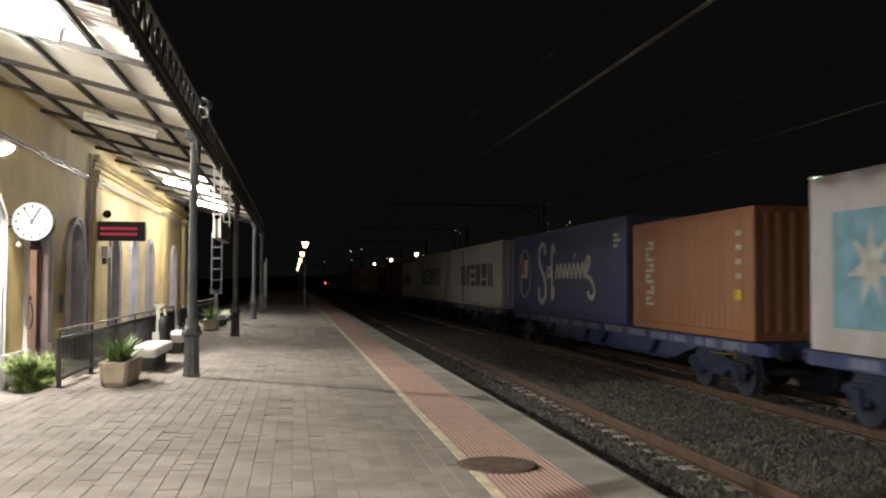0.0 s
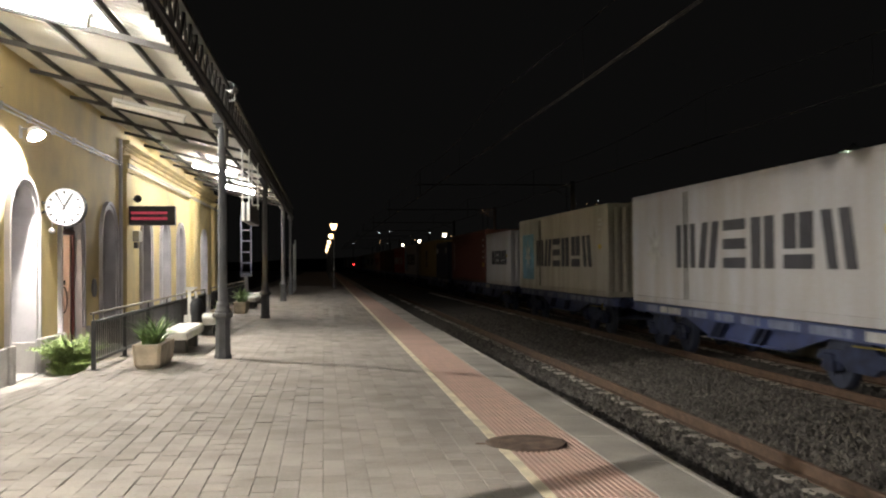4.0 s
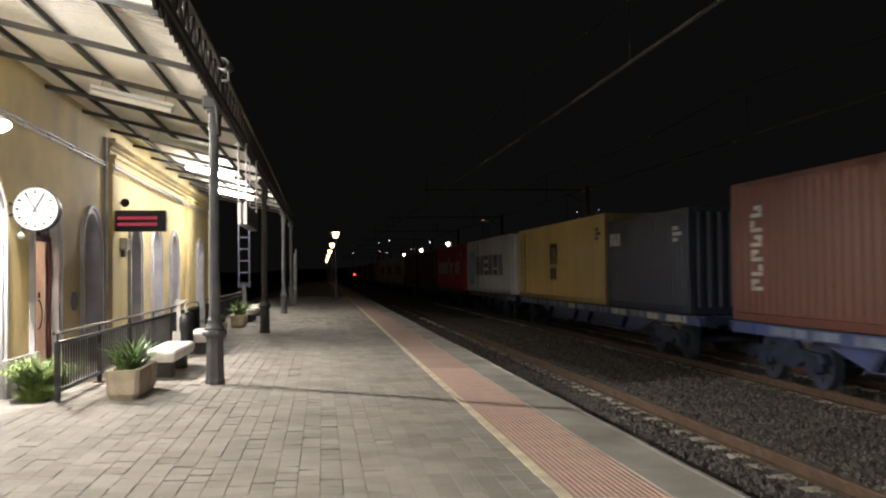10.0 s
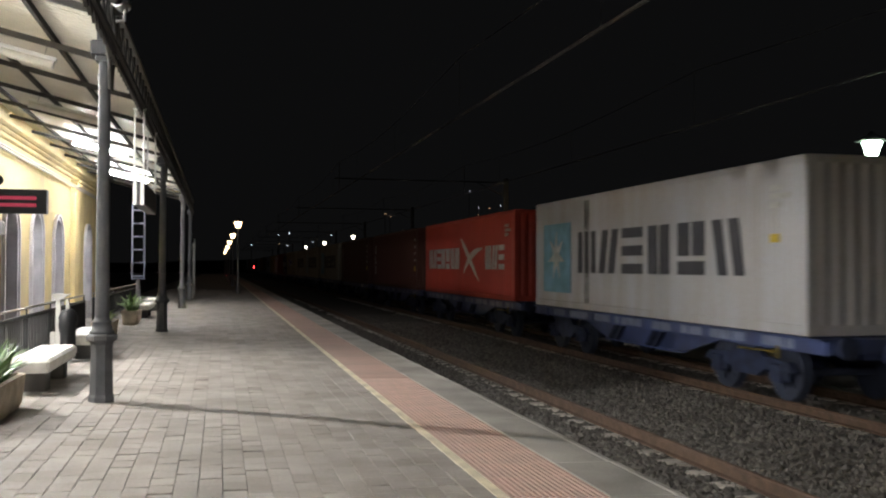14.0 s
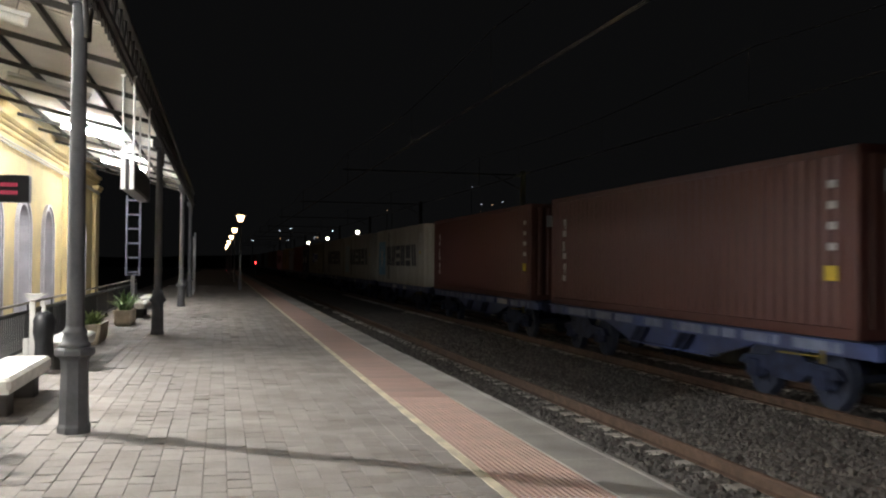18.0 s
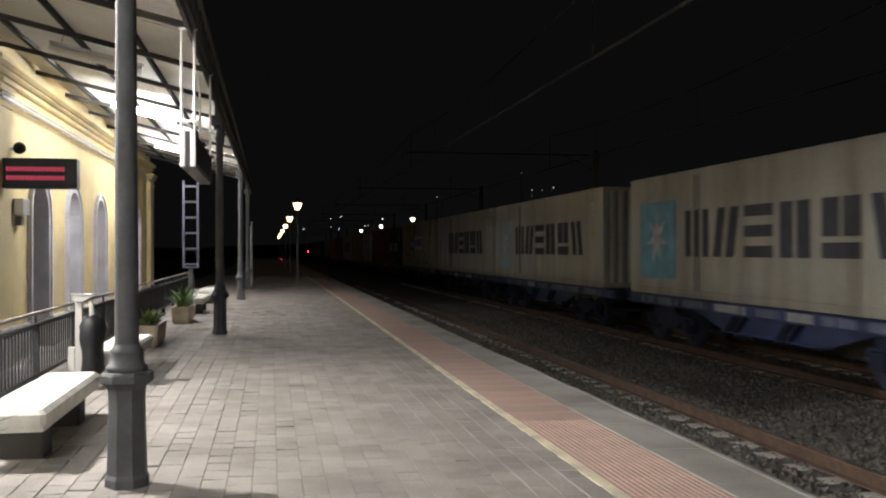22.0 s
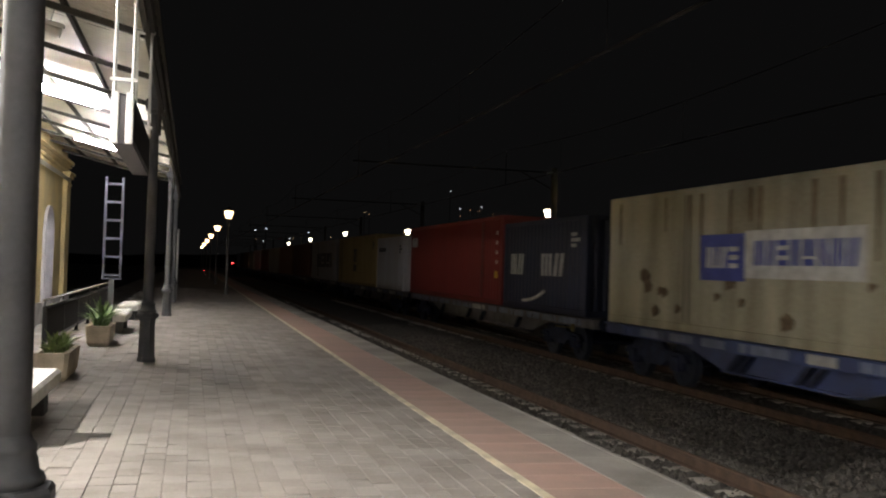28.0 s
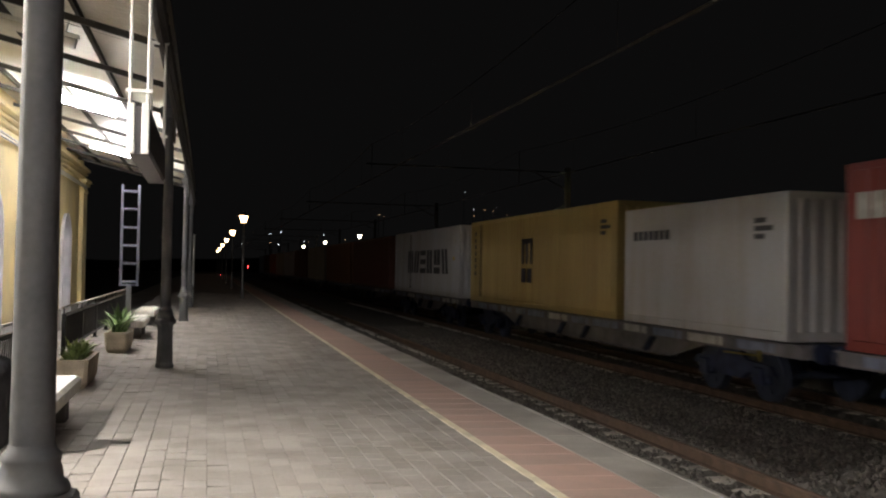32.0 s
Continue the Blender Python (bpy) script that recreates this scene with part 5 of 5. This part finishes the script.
LOADS = [  # nearer end, length, height, paint, words, emblem; a wagon carries those on one line
    [(-25.2, F40, HC, BROWN, "brown red corrugated steel shipping container", None)],
    [(-11.4, F40, HC, GREY, "grey white shipping container with dark word bars", blue_star_word())],
    [(2.8, F40, HC, WHITE, "white shipping container with a star on a sky blue square", blue_star_word())],
    [(16.85, F20, STD, ORANGE, "short orange brown shipping container with upright white marks", upright_word()),
     (23.35, F40, HC, NAVY, "navy blue shipping container with white script and ring", script_word)],
    [(37.5, F40, HC, GREY, "grey white shipping container with dark word bars and star", blue_star_word(None))],
    [(51.85, F40, HC, TAN, "pale tan shipping container with dark word bars and sky blue square", blue_star_word())],
    [(66.0, F20, STD, WHITE, "short white shipping container with dark word bars", blue_star_word(None)),
     (72.45, F40, HC, BROWN, "brown red shipping container with upright white marks", upright_word())],
    [(86.9, F20, STD, MIDNIGHT, "short navy shipping container with white marks", corner_word),
     (93.25, F40, HC, MUSTARD, "mustard yellow shipping container with a dark stacked emblem", stacked_word)],
    [(107.4, F40, HC, GREY, "grey white shipping container with dark word bars and star on blue", blue_star_word())],
    [(121.5, F40, HC, RED, "bright red shipping container with white word bars and swoosh", white_word_swoosh)],
    [(135.35, F40, HC, DARK_BROWN, "dark maroon shipping container with upright white marks", upright_word(0.16, 3))],
    [(149.2, F40, HC, DARK_BROWN, "dark maroon shipping container with yellow stickers", upright_word(0.16, 3))],
    [(163.35, F40, HC, TAN, "pale tan shipping container with dark word bars and star", blue_star_word())],
    [(177.5, F40, HC, TAN, "pale tan shipping container with dark word bars and a faded square", blue_star_word(FADED_SKY))],
    [(190.45, F40, HC, TAN, "pale tan shipping container with dark word bars and a white star", blue_star_word(None))],
    [(204.15, F40, HC, GREEN_GREY, "stained green grey shipping container with a torn banner", banner_word)],
    [(217.6, F20, STD, MIDNIGHT, "short midnight blue shipping container with white word bars", two_words),
     (223.8, F40, HC, CRIMSON, "crimson red shipping container with small white letters", corner_word)],
    [(237.4, F20, STD, GREY, "short grey white shipping container with a line of marks", line_word),
     (243.85, F40, HC, MUSTARD, "mustard yellow shipping container with a dark stacked emblem", stacked_word)],
    [(257.6, F40, HC, GREY, "grey white shipping container with dark word bars", blue_star_word(None))],
    [(271.4, F40, HC, BROWN, "brown red corrugated steel shipping container", None)],
    [(285.2, F40, HC, ORANGE, "orange brown corrugated steel shipping container", None)],
    [(299.0, F40, HC, TAN, "pale tan corrugated steel shipping container", None)],
    [(312.8, F40, HC, BROWN, "brown red corrugated steel shipping container", None)],
    [(326.6, F40, HC, GREY, "grey white corrugated steel shipping container", None)],
    [(340.4, F40, HC, TAN, "pale tan corrugated steel shipping container", None)],
    [(354.2, F40, HC, ORANGE, "orange brown corrugated steel shipping container", None)],
    [(368.0, F40, HC, BROWN, "brown red corrugated steel shipping container", None)],
    [(381.8, F40, HC, GREY, "grey white corrugated steel shipping container", None)],
]

WHEEL_R = 0.46
WHEELSETS = []


def wheelset_mesh():
    m = Shape()
    m.tube((-0.95, 0, 0), (0.95, 0, 0), 0.07, n=10)
    for sx in (-1, 1):
        x = sx * 0.834
        m.tube((x - 0.06, 0, 0), (x + 0.06, 0, 0), WHEEL_R - 0.01, n=28)
        m.tube((x - sx * 0.09, 0, 0), (x - sx * 0.06, 0, 0), WHEEL_R + 0.02, n=28)
        for k in range(6):
            a = math.pi * k / 3
            m.tube((x + sx * 0.06, 0.28 * math.cos(a), 0.28 * math.sin(a)), (x + sx * 0.075, 0.28 * math.cos(a), 0.28 * math.sin(a)), 0.05, n=8)
    return m.mesh("wheelset", WHEEL)


WHEELSET = wheelset_mesh()


def wagon(loads):
    a = min(l[0] for l in loads)
    b = max(l[0] + l[1] for l in loads)
    L = b - a
    mat = GREY_WAGON if a > 212 else BLUE_WAGON
    w = thing("flat_wagon", (TRAIN_X, a, RAIL_Z), "dusty grey container flat wagon" if a > 212 else "blue container flat wagon with dark blue bogies", "wagon", "train wagons")
    for sx in (-1, 1):
        x = sx * 1.08
        z1 = 1.10
        xb = sx * 0.93
        part("side_sill", Shape().box(x - 0.02, x + 0.02, -0.3, L + 0.3, z1 - 0.24, z1), mat, w)
        part("belly_plate", Shape().prism([(2.9, z1 - 0.10), (L - 2.9, z1 - 0.10), (L - 2.9, z1 - 0.24), (L - 4.3, z1 - 0.60), (4.3, z1 - 0.60), (2.9, z1 - 0.24)], 0, xb - 0.02, xb + 0.02), mat, w)
        part("sill_flange", Shape().box(x - 0.10, x + 0.10, -0.3, L + 0.3, z1 - 0.03, z1), mat, w)
        part("lower_flange", Shape().box(xb - 0.09, xb + 0.09, 4.3, L - 4.3, z1 - 0.62, z1 - 0.58), mat, w)
        n = int(L / 1.5)
        for k in range(n):
            y = 0.7 + k * (L - 1.4) / max(n - 1, 1)
            part("sill_rib", Shape().box(x + sx * 0.02 - 0.03, x + sx * 0.02 + 0.03, y, y + 0.03, z1 - 0.22, z1 - 0.03), mat, w)
    # sill plates; the light they catch is put into their pale colours
    rr = random.Random(int(a))
    y = 0.5
    while y < L - 1.0:
        step = rr.uniform(0.7, 1.4)
        part("lit_sill_plate", Shape().box(-1.112, -1.102, y, y + step, 0.90, 1.06), PATCH if rr.random() < 0.12 else PALE_BLUE, w, "sill plate with the light on it painted pale")
        y += step + rr.uniform(0.2, 0.5)
    for y in (4.9, L / 2 - 0.9, L / 2 + 0.7, L - 5.1):
        part("strut", Shape().prism([(y, 0.86), (y + 0.16, 0.86), (y + 0.5, 0.54), (y + 0.38, 0.52)], 0, -1.09, -1.0), BOGIE, w)
    part("cross_frame", Shape().box(-1.05, 1.05, -0.35, 0.0, 0.88, 1.1).box(-1.05, 1.05, L, L + 0.35, 0.88, 1.1).box(-0.25, 0.25, 0, L, 0.75, 1.05), mat, w)
    part("brake_bar", Shape().tube((-1.14, 0.9, 0.82), (-1.14, 2.0, 0.80), 0.018, n=6).box(-1.16, -1.12, 0.86, 0.92, 0.72, 0.92), YELLOW_BAR, w, "yellow brake lever")
    for y in (-0.42, L + 0.30):
        for x in (-0.88, 0.88):
            part("buffer", Shape().tube((x, y - 0.12 if y < 0 else y, 0.98), (x, y if y < 0 else y + 0.24, 0.98), 0.17, n=14), BOGIE, w)
    if a < 262:
        for y in (1.9, L - 1.9):
            bg = part("bogie", Shape().box(-0.25, 0.25, y - 0.25, y + 0.25, 0.45, 0.85), BOGIE, w)
            for sx in (-1, 1):
                x = sx * 1.02
                fr = [(y - 1.35, 0.50), (y - 1.2, 0.66), (y - 0.5, 0.70), (y - 0.3, 0.86), (y + 0.3, 0.86), (y + 0.5, 0.70), (y + 1.2, 0.66), (y + 1.35, 0.50), (y + 0.6, 0.50), (y + 0.35, 0.36), (y - 0.35, 0.36), (y - 0.6, 0.50)]
                part("bogie_frame", Shape().prism(fr, 0, x - 0.05, x + 0.05), BOGIE, bg)
                for dy in (-0.9, 0.9):
                    part("axle_box", Shape().box(x - 0.1, x + 0.12, y + dy - 0.15, y + dy + 0.15, 0.32, 0.62, c=0.03), BOGIE, bg)
                    for dz in (-0.22, 0.22):
                        part("spring", Shape().tube((x, y + dy + dz, 0.36), (x, y + dy + dz, 0.56), 0.06, n=8), BOGIE, bg)
            for dy in (-0.9, 0.9):
                ws = part("wheelset", WHEELSET, WHEEL, w, "blue-grey steel wheels on an axle", at=(0, y + dy, WHEEL_R))
                WHEELSETS.append((ws, y + dy, a))
    return w


TRAIN = []
for loads in LOADS:
    boxes = [container(*l) for l in loads]
    first = min(l[0] for l in loads)
    TRAIN.append((wagon(loads), first, RAIL_Z))
    for bx_, l in zip(boxes, loads):
        TRAIN.append((bx_, l[0], DECK_Z))

# ---- overhead wires, masts, signals, far lamps ----
SPAN = 19.1


def portal(y):
    """A steel mast beside the far platform with a cross arm that carries the wires of both tracks."""
    ms = thing("catenary_mast", (11.3, y, -1.0), "dark overhead line mast with a long arm over both tracks", "mast", "overhead masts")
    part("post", Shape().box(-0.09, 0.09, -0.09, 0.09, 0, 6.1, c=0.02), DARK_MAST, ms)
    part("arm", Shape().tube((0, 0, 5.93), (-7.2, 0, 5.93), 0.028, n=8), CABLE, ms)
    part("stay", Shape().tube((0, 0, 5.3), (-1.3, 0, 5.92), 0.018, n=6), DARK_MAST, ms)
    part("insulator", Shape().tube((-0.30, -0.04, 5.90), (0.05, -0.04, 5.93), 0.035, n=10), WHITE_METAL, ms, "pale glazed insulator")
    for x in (-1.815, -7.015):
        part("hanger", Shape().tube((x, 0, 6.6), (x, 0, 5.40), 0.014, n=6), DARK_MAST, ms)


for y in (41.9 - 3 * SPAN, *(41.9 + SPAN * k for k in range(10))):
    portal(y)


def sag(y):
    return 5.6 - 0.3 * math.sin(math.pi * ((y - 41.9) % SPAN) / SPAN)


for x in (sum(NEAR) / 2, TRAIN_X):
    ow = thing("overhead_wire", (x, 0, 0), "pair of overhead contact wires with their carrier above the track", "wire", "overhead wires")
    for dx in (-0.022, 0.022):
        part("contact_wire", Shape().tube((dx, 41.9 - 3 * SPAN, 4.41), (dx, 41.9 + 9 * SPAN, 4.41), 0.010, n=6), CABLE, ow)
    m = Shape()
    pts = [(0.0, 41.9 + SPAN * (k / 10 - 3), sag(41.9 + SPAN * k / 10)) for k in range(121)]
    v = [(px + 0.009 * math.cos(a), py, pz + 0.009 * math.sin(a)) for px, py, pz in pts for a in (0.5, 2.6, 4.7)]
    m.add(v, [(3 * k + i, 3 * k + (i + 1) % 3, 3 * k + 3 + (i + 1) % 3, 3 * k + 3 + i) for k in range(120) for i in range(3)], smooth=True)
    part("carrier_wire", m, CABLE, ow)
    for k in range(32):
        y = -12 + 7.0 * k
        part("dropper", Shape().tube((0, y, 4.41), (0, y, sag(y)), 0.004, n=4, caps=False), CABLE, ow)
for x, y, z in ((4.9, 150.0, 1.25), (0.9, 152.0, -0.05)):
    sgn = thing("signal", (x, y, -1.0), "railway signal showing a red light", "signal", "signals")
    part("post", Shape().tube((0, 0, 0), (0, 0, z + 1.3), 0.06, n=8), MAST, sgn)
    part("head", Shape().box(-0.22, 0.22, -0.1, 0.1, z + 0.6, z + 1.6, c=0.02), BLACK, sgn)
    part("red_lens", Shape().tube((0, -0.10, z + 1.0), (0, -0.14, z + 1.0), 0.09, n=14), RED_GLOW, sgn)
for k, (x, z, white, r) in enumerate(((13.0, 10.4, 1, 0.5), (24.3, 14.8, 1, 0.45), (24.6, 11.1, 0, 0.35), (27.8, 10.4, 1, 0.4), (28.8, 15.6, 1, 0.5), (38.7, 11.9, 1, 0.4), (46.5, 14.8, 1, 0.6), (40.0, 11.8, 0, 0.35), (55.9, 13.2, 0, 0.3), (70.3, 24.4, 0, 0.4), (72.5, 23.5, 0, 0.25), (88.0, 16.4, 0, 0.35), (113.0, 24.8, 0, 0.3), (113.0, 27.9, 1, 0.4), (117.9, 27.7, 0, 0.3), (123.0, 29.0, 1, 0.4), (122.0, 27.4, 0, 0.25), (128.5, 25.9, 0, 0.3), (138.0, 25.6, 0, 0.3), (108.5, 35.5, 1, 0.35))):
    d = thing("distant_lamp", (x, 400, -1.6), "far lamp glowing on a mast on the dark hillside", "lamp", "distant lamps")
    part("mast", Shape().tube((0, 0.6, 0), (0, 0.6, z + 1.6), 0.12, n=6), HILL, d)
    part("lamp_glass", Shape().lathe([(r * 0.12, z + 1.6 - 0.4 * r), (r * 0.4, z + 1.6), (r * 0.12, z + 1.6 + 0.4 * r)], 8), CITY_WHITE if white else CITY_WARM, d)
# weeds at the platform foot
wd = thing("weed_tuft", (2.62, 21.6, -0.93), "small green weeds growing at the platform edge", "weeds")
part("leaves", blade_plant(5, 50, 0.7, FERN, 0.5, 0.6, 0.02), FERN, wd)

# ---- block paving ----
PW, PL = 0.1485, 0.215


def paver_solid(m, x, y, rr, wide, zf):
    g, gy = rr.uniform(0.0006, 0.0022), rr.uniform(0.0012, 0.0045)
    dz = rr.uniform(-0.0028, 0.0028)
    t, s = rr.uniform(-0.0022, 0.0022), rr.uniform(-0.0034, 0.0034)
    x0, x1, y0, y1 = x + g + wide, x + PW - g, y + gy, y + PL - gy
    c = 0.0035
    tops = [(x0, y0, zf(x0) + dz - t - s), (x1, y0, zf(x1) + dz + t - s), (x1, y1, zf(x1) + dz + t + s), (x0, y1, zf(x0) + dz - t + s)]
    inner = [(x0 + c, y0 + c), (x1 - c, y0 + c), (x1 - c, y1 - c), (x0 + c, y1 - c)]
    v = [(px, py, pz - c) for px, py, pz in tops] + [(ix, iy, p[2]) for (ix, iy), p in zip(inner, tops)] + [(px, py, pz - 0.04) for px, py, pz in tops]
    f = [(4, 5, 6, 7)] + [(i, (i + 1) % 4, 4 + (i + 1) % 4, 4 + i) for i in range(4)] + [(8 + i, 8 + (i + 1) % 4, (i + 1) % 4, i) for i in range(4)]
    m.add(v, f)


def raw_mesh(m, name, mat):
    me = bpy.data.meshes.new(name)
    me.from_pydata(m.v, [], m.f)
    me.materials.append(mat)
    return me


def ramp_z(x):
    return deck(-3.05) + (x + 3.05) / (WALL + 3.05) * (-0.46 - deck(-3.05)) if x < -3.05 else deck(x)


rr = random.Random(12)
rest = Shape()
count = 0
nx = int(round((LINE0 + 3.05) / PW))
for i in range(nx):
    x = LINE0 - (i + 1) * PW
    off = (0.0, 0.107, 0.05)[i % 3] + 0.03 * math.sin(5.1 * i)
    wide = rr.choice((0.0, 0.0, 0.0, 0.0008))
    for j in range(-34, 280):
        y = off + j * PL
        if 6.4 <= y < 8.7 and -2.0 < x < 1.3 and count < 300:
            one = Shape()
            paver_solid(one, x, y, rr, wide, deck)
            part("paver", raw_mesh(one, "paver", PAVER), PAVER, platform)
            count += 1
        else:
            paver_solid(rest, x, y, rr, wide, deck)
tagged(part("paving_blocks", raw_mesh(rest, "paving_blocks", PAVER), PAVER, platform), kind="stuff")
rest = Shape()
for i in range(13):
    x = -3.05 - (i + 1) * PW
    off = (0.0, 0.15, 0.07)[i % 3] + 0.02 * math.sin(5.1 * i)
    for j in range(-34, 66):
        y = off + j * PL
        if y + PL < 13.7:
            paver_solid(rest, x, y, rr, 0.0, ramp_z)
tagged(part("ramp_paving_blocks", raw_mesh(rest, "ramp_paving_blocks", PAVER), PAVER, ramp), kind="stuff")
far_deck = Shape().prism([(-3.05, deck(-3.05) - 0.02), (-3.05, deck(-3.05)), (LINE0, deck(LINE0)), (LINE0, deck(LINE0) - 0.02)], 1, 60.2, Y1)
part("far_paving", far_deck, PAVER, platform)



# ---- movement ----
def motions():
    steps = [0.0, 2.0, 4.0, 6.0, 8.0, 10.0, 12.0, 14.0, 16.0, 18.0, 20.0, 22.0, 24.0, 26.0, 28.0, 30.0, 32.0]
    for ob, s0, z in TRAIN:
        walk(ob, [(t, pose(TRAIN_X, s0 - travelled(t), z)) for t in steps])
    turns = [round(0.1 * k, 1) for k in range(321)]
    for ws, y, a in WHEELSETS:
        walk(ws, [(t, pose(0, y, WHEEL_R, math.degrees(travelled(t) / WHEEL_R) % 360)) for t in turns])


motions()
